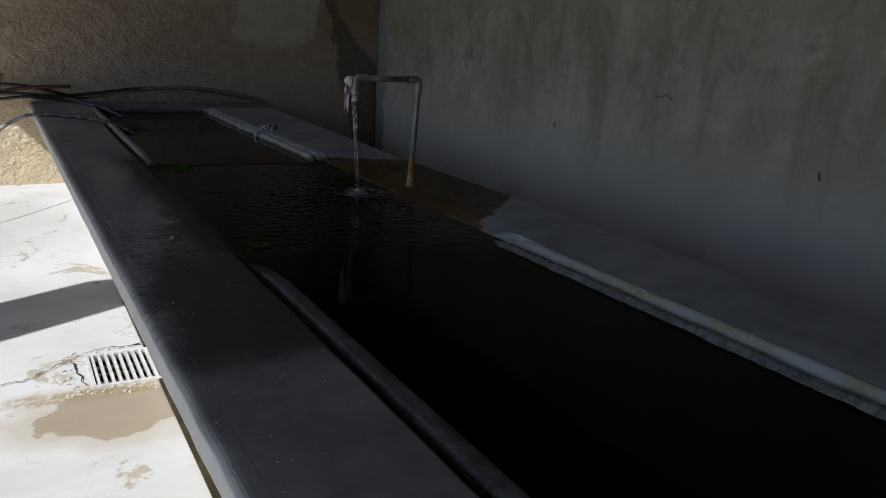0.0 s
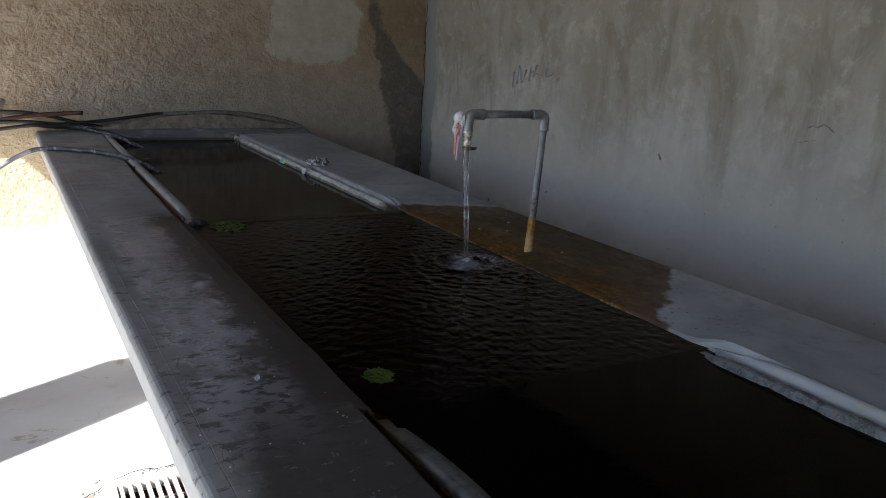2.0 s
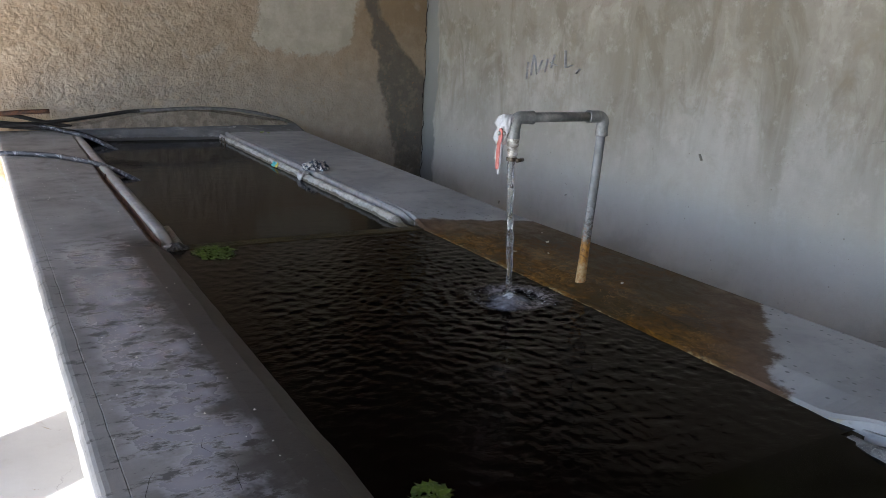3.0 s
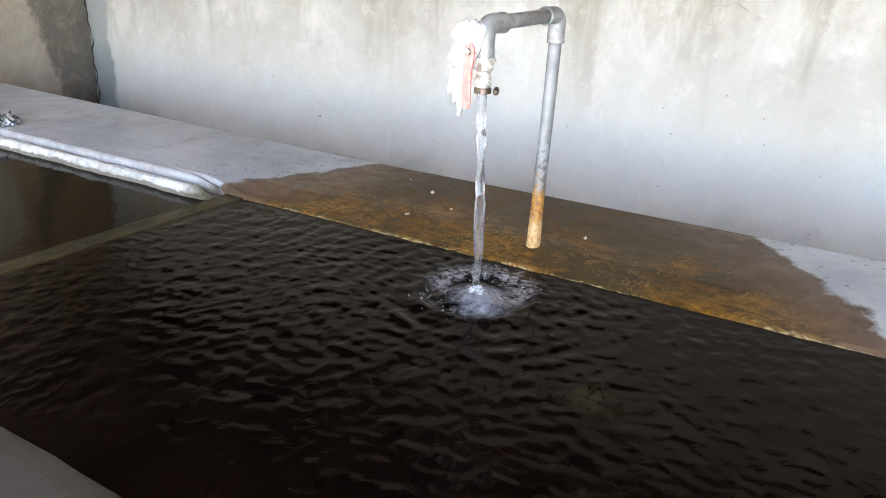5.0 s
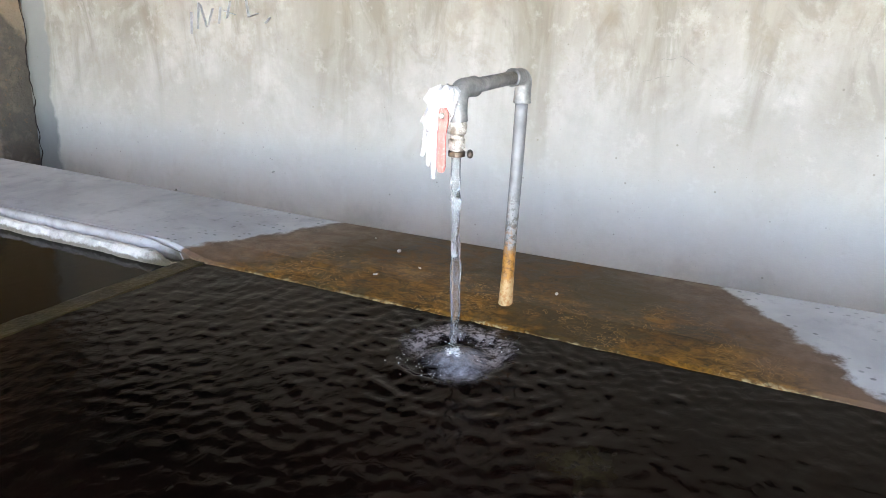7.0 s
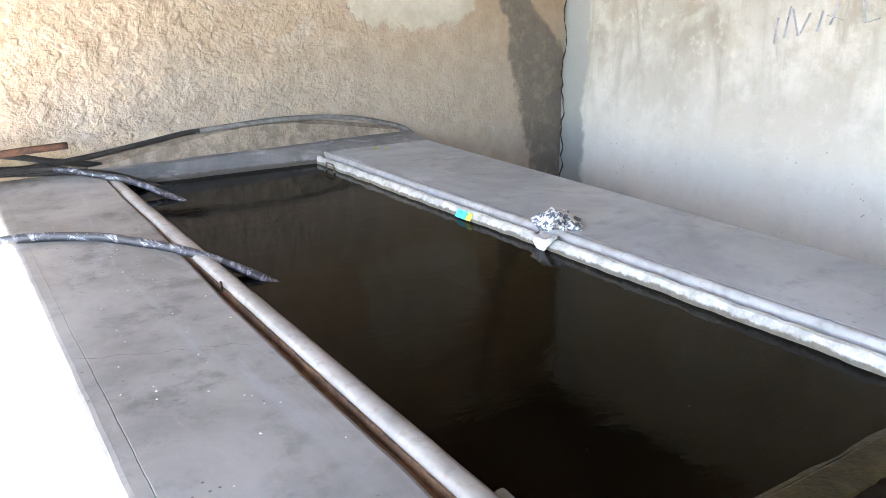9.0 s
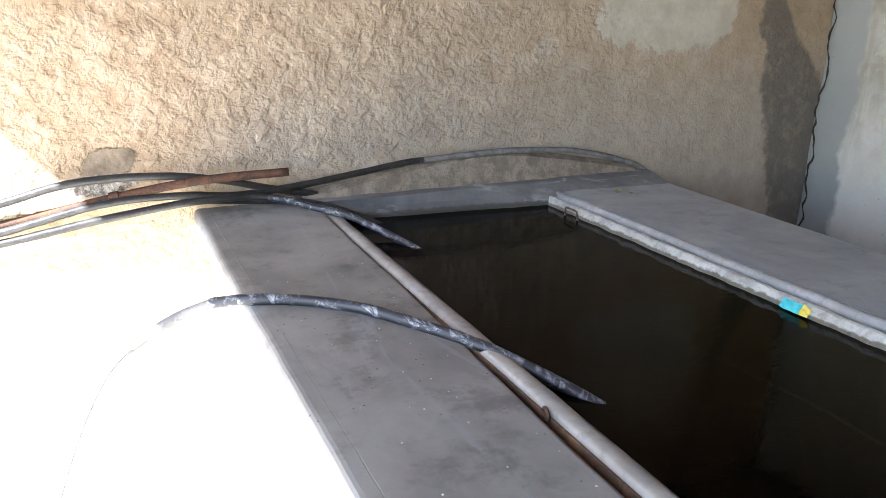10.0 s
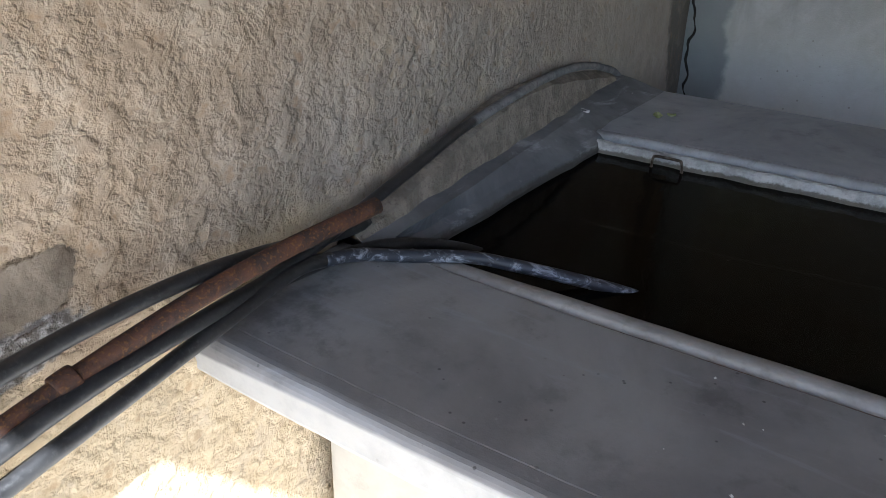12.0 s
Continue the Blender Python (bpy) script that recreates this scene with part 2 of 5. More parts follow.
def cement(name, dark, light, stain):
    """Trowelled cement; stain: 'tap' rusty wet fan under the tap, 'splash' wet patches, '' dry."""
    m = Nodes(name)
    x, y, z = m.xyz()
    big = m.noise(2.2, 6, 0.6, warp=0.6)
    mid = m.noise(13, 6, 0.65)
    fine = m.noise(110, 4, 0.6)
    c = m.mix(m.span(big, 0.32, 0.68), dark, light)
    c = m.mix(m.span(mid, 0.52, 0.75, 0, 0.4), c, tuple(v * 0.62 for v in dark))
    c = m.mix(m.span(m.noise(34, 5, 0.65), 0.66, 0.78, 0, 0.25), c, tuple(min(v * 1.7, 0.6) for v in light))
    rough = m.span(mid, 0.2, 0.8, 0.5, 0.72)
    spec = 0.4
    if stain:
        wob = m.math("MULTIPLY", m.math("SUBTRACT", m.noise(7, 6, 0.65), 0.5), 0.22)
    if stain == "tap":
        out = m.math("SUBTRACT", x, 1.58)
        near = m.math("SUBTRACT", y, m.math("ADD", 2.42, m.math("MULTIPLY", out, 1.0)))
        far = m.math("SUBTRACT", m.math("SUBTRACT", 4.42, m.math("MULTIPLY", out, 0.62)), y)
        inside = m.math("ADD", m.math("MINIMUM", near, far), wob)
        wet = m.span(inside, -0.012, 0.02)
        soft = m.math("ADD", inside, m.math("MULTIPLY", m.math("SUBTRACT", m.noise(22, 6, 0.7), 0.5), 0.16))
        deep = m.span(soft, 0.03, 0.34)
        # golden towards the pool, darker and greener towards the wall
        inner = m.span(m.math("ADD", x, m.math("MULTIPLY", wob, 1.3)), 2.06, 1.76)
        algae = m.noise(11, 9, 0.72, m.stretch(1.5, 0.8, 1), 1.2)
        rust = m.mix(m.span(algae, 0.42, 0.58), (0.012, 0.0070, 0.0026), (0.072, 0.036, 0.010))
        gold = m.mix(m.span(m.noise(26, 8, 0.74, m.stretch(1.4, 0.8, 1), 1.0), 0.36, 0.64), (0.034, 0.017, 0.0035), (0.180, 0.090, 0.014))
        rust = m.mix(m.math("MULTIPLY", inner, m.span(m.noise(3.6, 5, 0.6), 0.38, 0.52, 0.0, 1.0)), rust, gold)
        green = m.span(m.noise(3.1, 6, 0.65), 0.50, 0.58, 0, 0.85)
        rust = m.mix(green, rust, m.mix(algae, (0.013, 0.010, 0.004), (0.060, 0.040, 0.016)))
        wisp = m.math("ABSOLUTE", m.math("SUBTRACT", m.noise(19, 3, 0.6, m.stretch(1.0, 0.65, 1), 2.2), 0.5))
        wisp = m.math("MULTIPLY", m.span(wisp, 0.020, 0.004), m.span(m.noise(6, 4), 0.42, 0.58, 0.0, 0.60))
        rust = m.mix(m.math("MULTIPLY", wisp, inner), rust, (0.33, 0.20, 0.075))
        rust = m.mix(m.span(m.noise(48, 6, 0.75), 0.57, 0.66, 0, 0.75), rust, (0.013, 0.009, 0.005))
        rust = m.mix(m.span(m.noise(90, 4, 0.7), 0.66, 0.74, 0, 0.6), rust, (0.26, 0.19, 0.10))
        c = m.mix(wet, c, m.mix(deep, m.mix(m.span(mid, 0.35, 0.65), (0.070, 0.046, 0.031), (0.120, 0.080, 0.054)), rust))
        crest = m.math("ADD", x, m.math("MULTIPLY", m.math("SUBTRACT", m.noise(17, 6, 0.75), 0.5), 0.030))
        crumb = m.math("MULTIPLY", m.span(m.noise(70, 5, 0.75), 0.42, 0.56, 0.0, 1.0), m.span(m.noise(4.5, 4), 0.42, 0.58, 0.10, 1.0))
        c = m.mix(m.math("MULTIPLY", m.span(crest, 1.692, 1.686), crumb), c, (0.34, 0.30, 0.18))
        blot = m.math("MULTIPLY", m.span(m.cells(46, m.stretch(1, 0.7, 1)), 0.24, 0.12), m.span(inside, -0.55, -0.05))
        blot = m.math("MULTIPLY", blot, m.span(m.noise(9, 3), 0.42, 0.52))
        c = m.mix(m.math("MULTIPLY", blot, m.math("MULTIPLY", m.math("SUBTRACT", 1.0, wet), 0.65)), c, (0.075, 0.08, 0.085))
        rough = m.mix(wet, rough, m.span(algae, 0.3, 0.7, 0.30, 0.55))
        spec = m.mix(wet, (0.06, 0.06, 0.06), (0.16, 0.16, 0.16))
    if stain == "bloom":
        veil = m.noise(5.5, 7, 0.7, m.stretch(0.8, 1.6, 2.2), 0.8)
        c = m.mix(m.span(veil, 0.53, 0.68, 0, 0.7), c, (0.40, 0.41, 0.42))
        tide = m.math("ADD", z, m.math("MULTIPLY", m.math("SUBTRACT", m.noise(26, 6, 0.7), 0.5), 0.028))
        c = m.mix(m.span(tide, 0.812, 0.800, 0, 0.85), c, (0.055, 0.05, 0.04))
    if stain == "splash":
        # a brown damp strip beside the pool, a wet coat with painted sky sheen farther out, broken by dry grains
        inn = m.math("ADD", m.math("SUBTRACT", x, 0.47), m.math("ADD", m.math("MULTIPLY", wob, 0.9), m.span(y, 2.9, 1.9, 0.0, 0.18)))
        ends = m.math("ADD", m.math("MINIMUM", m.math("SUBTRACT", y, 1.3), m.math("SUBTRACT", 4.50, y)), wob)
        damp = m.math("MULTIPLY", m.span(inn, -0.03, 0.06), m.span(ends, 0.0, 0.25))
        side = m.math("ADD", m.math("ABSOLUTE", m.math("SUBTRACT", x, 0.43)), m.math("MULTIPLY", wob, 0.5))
        sheen_film = m.math("MULTIPLY", m.span(side, 0.135, 0.070), m.math("MULTIPLY", m.span(ends, 0.0, 0.45), m.span(y, 2.1, 2.8)))
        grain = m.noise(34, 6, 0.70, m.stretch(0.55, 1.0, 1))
        sheen_film = m.math("MULTIPLY", sheen_film, m.span(grain, 0.57, 0.50))
        sheen_film = m.math("MULTIPLY", sheen_film, m.span(m.noise(5.5, 5, 0.65), 0.38, 0.52))
        wet = m.math("MAXIMUM", damp, sheen_film)
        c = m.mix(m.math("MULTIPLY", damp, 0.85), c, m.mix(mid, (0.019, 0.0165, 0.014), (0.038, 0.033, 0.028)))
        # pale blue in the colour stands in for reflected sky
        c = m.mix(m.math("MULTIPLY", sheen_film, 0.75), c, (0.34, 0.34, 0.385))
        spots = m.math("MULTIPLY", m.span(grain, 0.56, 0.62), m.span(ends, 0.0, 0.5, 0.0, 0.7))
        c = m.mix(spots, c, (0.040, 0.037, 0.034))
        rough = m.mix(sheen_film, m.mix(damp, rough, (0.46, 0.46, 0.46)), (0.17, 0.17, 0.17))
        spec = m.mix(sheen_film, (0.40, 0.40, 0.40), (0.75, 0.75, 0.75))
        # pale bluish flecks, wet sheen painted towards the near end
        fleck = m.math("MULTIPLY", m.span(m.noise(27, 6, 0.7, warp=0.5), 0.60, 0.66), m.span(y, 3.2, 1.6, 0.0, 0.6))
        c = m.mix(m.math("MULTIPLY", fleck, m.span(m.noise(3.3, 4), 0.40, 0.58)), c, (0.34, 0.35, 0.37))
        pit = m.math("MULTIPLY", m.span(m.cells(30), 0.11, 0.05), m.span(m.noise(4, 3), 0.46, 0.58, 0, 0.75))
        c = m.mix(pit, c, (0.035, 0.033, 0.031))
        streak = m.noise(1.0, 6, 0.65, m.stretch(9, 1.6, 1), 0.8)
        c = m.mix(m.math("MULTIPLY", m.span(streak, 0.52, 0.66, 0, 0.55), m.span(y, 4.3, 5.2)), c, (0.29, 0.30, 0.32))
        c = m.mix(m.math("MULTIPLY", m.span(m.noise(3.4, 7, 0.7), 0.54, 0.66, 0, 0.6), m.span(y, 4.3, 5.2)), c, (0.085, 0.082, 0.08))
        # sun bounced off the paving, painted pale on its outer face
        lit_face = m.math("MULTIPLY", m.span(m.math("ADD", z, m.math("MULTIPLY", wob, 0.03)), 0.816, 0.808), m.span(x, 0.33, 0.31))
        c = m.mix(m.math("MULTIPLY", lit_face, m.span(mid, 0.3, 0.6, 0.6, 0.95)), c, (0.46, 0.445, 0.41))
    n = m.bump(m.math("ADD", mid, m.math("MULTIPLY", fine, 0.35)), 0.35, 0.003)
    return m.done(c, rough, n, Specular_IOR_Level=spec)


def slimed(m, c, y):
    """Olive slime creeping over the end beside the divider."""
    edge = m.math("ADD", y, m.math("MULTIPLY", m.math("SUBTRACT", m.noise(22, 6, 0.7), 0.5), 0.10))
    much = m.math("MULTIPLY", m.span(edge, 4.44, 4.36), m.span(y, 3.0, 3.1))
    return m.mix(m.math("MULTIPLY", much, 0.9), c, m.mix(m.noise(40, 4), (0.030, 0.024, 0.010), (0.085, 0.070, 0.035)))


def pale_bead():
    m = Nodes("pale_cement_bead")
    x, y, z = m.xyz()
    v = m.noise(6, 6, 0.65, warp=0.4)
    f = m.noise(48, 5, 0.65)
    c = m.mix(m.span(v, 0.38, 0.62), (0.235, 0.237, 0.24), (0.33, 0.332, 0.335))
    c = m.mix(m.span(f, 0.52, 0.70, 0, 0.6), c, (0.19, 0.188, 0.18))
    return m.done(slimed(m, c, y), m.span(f, 0.2, 0.8, 0.55, 0.8), m.bump(m.math("ADD", v, f), 0.4, 0.003))


def whitewashed_edge():
    m = Nodes("limed_basin_edge")
    x, y, z = m.xyz()
    mid = m.noise(18, 7, 0.7)
    c = m.mix(m.span(mid, 0.36, 0.60), (0.34, 0.335, 0.32), (0.54, 0.535, 0.51))
    c = m.mix(m.span(m.noise(45, 6, 0.75), 0.58, 0.70, 0, 0.5), c, (0.22, 0.20, 0.16))
    tide = m.math("ADD", z, m.math("MULTIPLY", m.math("SUBTRACT", m.noise(30, 5, 0.7), 0.5), 0.03))
    c = m.mix(m.span(tide, 0.802, 0.794, 0, 0.85), c, (0.09, 0.075, 0.045))
    return m.done(slimed(m, c, y), 0.75, m.bump(m.math("ADD", mid, m.noise(70, 5, 0.7)), 0.9, 0.008))


def plain(name, a, b, scale=20, rough=0.6, metal=0.0, bump=0.3, depth=0.002, second=None, lo=0.38, hi=0.62, **more):
    """Two tones by noise at two scales."""
    m = Nodes(name)
    s = m.noise(scale, 6, 0.65, warp=0.4)
    f = m.noise(scale * 7, 4, 0.6)
    c = m.mix(m.span(s, lo, hi), a, b)
    if second:
        c = m.mix(m.span(f, 0.5, 0.72, 0, 0.8), c, second)
    r = m.span(f, 0.2, 0.8, max(rough - 0.12, 0.03), min(rough + 0.12, 1.0))
    return m.done(c, r, m.bump(m.math("ADD", s, m.math("MULTIPLY", f, 0.5)), bump, depth), metal, **more)


def water_material(name, fine, strength, tones, gloss, plume=None, depth=0.008):
    """plume: where the falling jet drives pale bubbles into the water."""
    m = Nodes(name)
    x, y, z = m.xyz()
    c = m.mix(m.span(m.noise(1.9, 5, 0.6), 0.35, 0.7), *tones)

    def away(px, py):
        dx, dy = m.math("SUBTRACT", x, px), m.math("SUBTRACT", y, py)
        return m.math("SQRT", m.math("ADD", m.math("MULTIPLY", dx, dx), m.math("MULTIPLY", dy, dy)))

    if plume:
        fray = m.math("SUBTRACT", m.noise(34, 7, 0.75, warp=0.8), 0.5)
        r = m.math("MINIMUM", away(plume[0], plume[1]), m.math("ADD", away(plume[0] - 0.050, plume[1] - 0.030), 0.010))
        r = m.math("ADD", r, m.math("MULTIPLY", fray, 0.12))
        c = m.mix(m.span(r, 0.078, 0.0, 0, m.span(m.noise(60, 6, 0.75), 0.30, 0.66, 0.3, 1.0)), c, (0.31, 0.33, 0.39))
        ring = m.math("ADD", away(1.545, 3.385), m.math("MULTIPLY", fray, 0.13))
        ring = m.math("MULTIPLY", m.span(ring, 0.045, 0.075), m.span(ring, 0.135, 0.090))
        ring = m.math("MULTIPLY", ring, m.span(m.math("ADD", x, m.math("MULTIPLY", fray, 0.2)), 1.44, 1.52))
        c = m.mix(m.math("MULTIPLY", ring, m.span(m.noise(48, 7, 0.8), 0.42, 0.58, 0.0, 0.95)), c, (0.24, 0.225, 0.24))
        weed = m.math("ADD", away(1.235, 3.01), m.math("MULTIPLY", m.math("SUBTRACT", m.noise(18, 6, 0.7), 0.5), 0.20))
        c = m.mix(m.span(weed, 0.07, 0.02, 0, m.span(m.noise(60, 5, 0.7), 0.4, 0.6, 0.1, 0.9)), c, (0.020, 0.018, 0.008))
    else:
        # murk with wall reflections painted in: brown clouds, green towards the right, pale sunk threads
        c = m.mix(m.span(m.noise(2.6, 5, 0.6, warp=1.0), 0.38, 0.78, 0, m.span(x, 1.05, 1.45, 0.1, 0.9)), c, (0.0085, 0.0098, 0.0022))
        seam = m.math("ABSOLUTE", m.math("SUBTRACT", m.math("ADD", x, m.math("MULTIPLY", m.math("SUBTRACT", m.noise(3, 3), 0.5), 0.06)), m.math("ADD", 1.20, m.math("MULTIPLY", m.math("SUBTRACT", y, 5.8), -0.06))))
        c = m.mix(m.math("MULTIPLY", m.span(seam, 0.010, 0.003), m.span(y, 4.9, 5.4, 0.0, 0.40)), c, (0.020, 0.014, 0.008))
        c = m.mix(m.span(m.cells(14), 0.035, 0.02, 0, 0.5), c, (0.03, 0.024, 0.014))
    w = m.noise(fine, 5, 0.6, m.stretch(0.75, 1.15, 1), 0.9)
    n = m.bump(w, strength, depth)
    return m.done(c, 0.05, n, IOR=1.33, Specular_IOR_Level=gloss, Specular_Tint=(1.0, 0.78, 0.74))


def hose_lime():
    m = Nodes("limescaled_black_hose")
    v = m.noise(34, 7, 0.75, m.stretch(1.0, 0.45, 1.0), 0.6)
    c = m.mix(m.span(v, 0.50, 0.66), (0.020, 0.023, 0.032), (0.30, 0.32, 0.36))
    return m.done(c, 0.5, m.bump(v, 0.3, 0.001))


def rusted_riser():
    """Galvanised pipe, scaly lower down and orange at the foot."""
    m = Nodes("galvanised_pipe_rusty_foot")
    x, y, z = m.xyz()
    v = m.noise(60, 6, 0.7)
    zz = m.math("ADD", z, m.math("MULTIPLY", m.math("SUBTRACT", v, 0.5), 0.06))
    c = m.mix(m.span(m.noise(14, 5), 0.3, 0.7), (0.16, 0.165, 0.17), (0.26, 0.265, 0.27))
    scale = m.noise(85, 6, 0.75)
    c = m.mix(m.math("MULTIPLY", m.span(zz, 1.13, 0.98), m.span(scale, 0.47, 0.54, 0.0, 0.95)), c, (0.07, 0.065, 0.055))
    c = m.mix(m.math("MULTIPLY", m.span(zz, 1.06, 0.94), m.span(m.noise(50, 6, 0.7), 0.50, 0.62, 0, 0.8)), c, (0.24, 0.10, 0.025))
    rust = m.mix(m.span(scale, 0.36, 0.62), (0.10, 0.042, 0.010), (0.36, 0.17, 0.025))
    c = m.mix(m.span(zz, 0.965, 0.935), c, rust)
    foot = m.mix(m.span(m.noise(70, 6, 0.75), 0.42, 0.62), (0.42, 0.29, 0.14), (0.29, 0.135, 0.035))
    c = m.mix(m.span(m.math("ADD", zz, m.math("MULTIPLY", m.math("SUBTRACT", scale, 0.5), 0.09)), 0.890, 0.862), c, foot)
    return m.done(c, m.span(v, 0.2, 0.8, 0.42, 0.7), m.bump(v, 0.5, 0.002), m.span(zz, 0.99, 1.1, 0.0, 0.35))


M_RENDER = plaster_smooth()
M_PLASTER = plaster_rough()
M_GROUND = concrete_ground()
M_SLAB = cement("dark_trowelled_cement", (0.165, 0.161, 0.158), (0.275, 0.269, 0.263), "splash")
M_LEDGE = cement("grey_trowelled_cement", (0.29, 0.30, 0.312), (0.42, 0.43, 0.44), "tap")
M_END = cement("grey_end_cement", (0.11, 0.113, 0.117), (0.24, 0.244, 0.248), "bloom")
M_FACE = cement("pale_basin_wall_render", (0.40, 0.37, 0.31), (0.52, 0.49, 0.43), "")
M_EDGE = whitewashed_edge()
M_EDGE_WET = plain("damp_basin_edge", (0.07, 0.072, 0.075), (0.19, 0.193, 0.196), 26, 0.5, bump=0.9, depth=0.008, second=(0.32, 0.32, 0.30))
M_BEAD = plain("cement_bead", (0.235, 0.222, 0.205), (0.31, 0.295, 0.275), 5, 0.85, bump=0.4, depth=0.003, second=(0.21, 0.195, 0.175))
M_BEAD_DARK = plain("wet_dark_cement_bead", (0.040, 0.042, 0.038), (0.11, 0.11, 0.10), 14, 0.6, second=(0.15, 0.15, 0.14))
M_BEAD_R = pale_bead()
M_GROOVE = plain("muddy_groove", (0.07, 0.04, 0.025), (0.17, 0.10, 0.06), 15, 0.7)
M_BASIN = plain("slimy_basin_wall", (0.03, 0.028, 0.016), (0.07, 0.06, 0.03), 9, 0.5)
M_DIVIDER = plain("mossy_divider", (0.014, 0.010, 0.004), (0.042, 0.030, 0.010), 16, 0.45, second=(0.03, 0.036, 0.009), bump=0.6, depth=0.006, Specular_IOR_Level=0.15)
# near pool: a copy of the still water with shade put into its tones
M_WATER_DARKENED = water_material("darkened_near_water", 7, 0.06, ((0.0008, 0.0005, 0.0004), (0.0020, 0.0013, 0.0008)), 0.04)
M_WATER = water_material("dark_still_water", 9, 0.10, ((0.0016, 0.0009, 0.0005), (0.0050, 0.0030, 0.0012)), 0.065)
M_RIPPLE = water_material("dark_rippled_water", 34, 0.34, ((0.0016, 0.0008, 0.0006), (0.0042, 0.0021, 0.0015)), 0.075, (1.490, 3.352), 0.004)
M_ROOF = plain("smoke_dark_roof_boards", (0.07, 0.06, 0.05), (0.12, 0.10, 0.08), 4, 0.9)
M_STRIP = plain("ochre_skirting_mortar", (0.17, 0.145, 0.115), (0.29, 0.25, 0.20), 14, 0.9, bump=0.9, depth=0.010, second=(0.15, 0.125, 0.10))
M_DARK = plain("dark_crack", (0.012, 0.010, 0.008), (0.03, 0.026, 0.02), 30, 0.95)
M_PENCIL = plain("charcoal_scrawl", (0.40, 0.415, 0.45), (0.50, 0.515, 0.55), 40, 0.95)
M_SCRATCH = plain("dirt_in_scratches", (0.26, 0.25, 0.225), (0.36, 0.345, 0.31), 60, 0.95)
M_RISER = rusted_riser()
M_GALV = plain("galvanised_steel", (0.17, 0.175, 0.175), (0.28, 0.28, 0.275), 25, 0.5, 0.35, second=(0.22, 0.22, 0.21))
M_BRASS = plain("limed_brass", (0.26, 0.23, 0.19), (0.62, 0.60, 0.56), 60, 0.45, 0.3, second=(0.16, 0.12, 0.08))
M_PINK = plain("faded_red_lever_coating", (0.46, 0.12, 0.10), (0.55, 0.18, 0.15), 30, 0.5, second=(0.55, 0.30, 0.27))
M_RAG = plain("white_plastic_rag", (0.46, 0.46, 0.47), (0.60, 0.60, 0.61), 22, 0.5, second=(0.40, 0.385, 0.375), bump=0.6, depth=0.004)
M_CLAMP = plain("dark_steel_clamp", (0.06, 0.045, 0.03), (0.16, 0.13, 0.10), 60, 0.4, 0.7)
M_HOSE = plain("black_hose", (0.013, 0.013, 0.013), (0.026, 0.0255, 0.025), 18, 0.42, second=(0.050, 0.048, 0.045), Specular_IOR_Level=0.5)
M_HOSE_GREY = plain("dusty_grey_hose", (0.12, 0.12, 0.12), (0.21, 0.205, 0.20), 14, 0.7, second=(0.10, 0.095, 0.09))
M_LIME = hose_lime()
M_RUST = plain("rusted_iron", (0.022, 0.011, 0.008), (0.070, 0.027, 0.013), 26, 0.85, 0.0, bump=0.6, depth=0.003, second=(0.16, 0.075, 0.02))
M_IRON = plain("weathered_grate_iron", (0.50, 0.48, 0.45), (0.64, 0.62, 0.59), 30, 0.6, 0.2, second=(0.25, 0.13, 0.06))
M_PIT = plain("rusty_drain_pit", (0.10, 0.045, 0.02), (0.24, 0.13, 0.07), 12, 0.9)
M_CLOTH = plain("striped_washcloth", (0.10, 0.12, 0.16), (0.60, 0.60, 0.58), 45, 0.9, lo=0.47, hi=0.53)
M_LEAF = plain("pale_green_leaf", (0.28, 0.33, 0.12), (0.42, 0.44, 0.24), 30, 0.6)
M_MOSS = plain("bright_wet_moss", (0.026, 0.052, 0.008), (0.09, 0.14, 0.016), 60, 0.4, second=(0.15, 0.18, 0.025))
M_PVC = plain("slimy_grey_pipe", (0.10, 0.10, 0.095), (0.19, 0.19, 0.18), 12, 0.5, second=(0.07, 0.065, 0.05))
M_WAD = plain("sodden_dark_rag", (0.010, 0.010, 0.010), (0.035, 0.034, 0.032), 40, 0.5, second=(0.22, 0.22, 0.22))
M_CYAN = plain("cyan_wrapper", (0.05, 0.42, 0.48), (0.10, 0.55, 0.60), 50, 0.35)
M_YELLOW = plain("yellow_wrapper", (0.62, 0.50, 0.06), (0.70, 0.58, 0.12), 50, 0.35)
M_GRIT = plain("pale_grit", (0.42, 0.41, 0.38), (0.6, 0.59, 0.56), 80, 0.8)
M_FOAM = plain("white_water_foam", (0.30, 0.33, 0.38), (0.55, 0.58, 0.62), 90, 0.15)


def jet_material():
    m = Nodes("clear_falling_water")
    n = m.bump(m.noise(60, 4, 0.6, m.stretch(1.6, 1.6, 0.35)), 0.6, 0.006)
    return m.done((0.93, 0.95, 0.97), 0.04, n, IOR=1.33, Transmission_Weight=0.95)


M_JET = jet_material()


# ---- mesh helpers ----
def mesh_from(name, verts, faces, material, smooth=False):
    me = bpy.data.meshes.new(name)
    me.from_pydata([tuple(map(float, v)) for v in verts], [], faces)
    me.materials.append(material)
    if smooth:
        me.shade_smooth()
    me.update()
    return me


def part(name, bm, material, parent, label=""):
    """One mesh object out of a bmesh (or a mesh), under its thing or part."""
    if isinstance(bm, bmesh.types.BMesh):
        me = bpy.data.meshes.new(name)
        bmesh.ops.recalc_face_normals(bm, faces=bm.faces)
        bm.to_mesh(me)
        bm.free()
        me.materials.append(material)
    else:
        me = bm
    ob = new(name, me)
    if parent is not None:
        ob.parent = parent
    if label:
        ob["label"] = label
    return ob


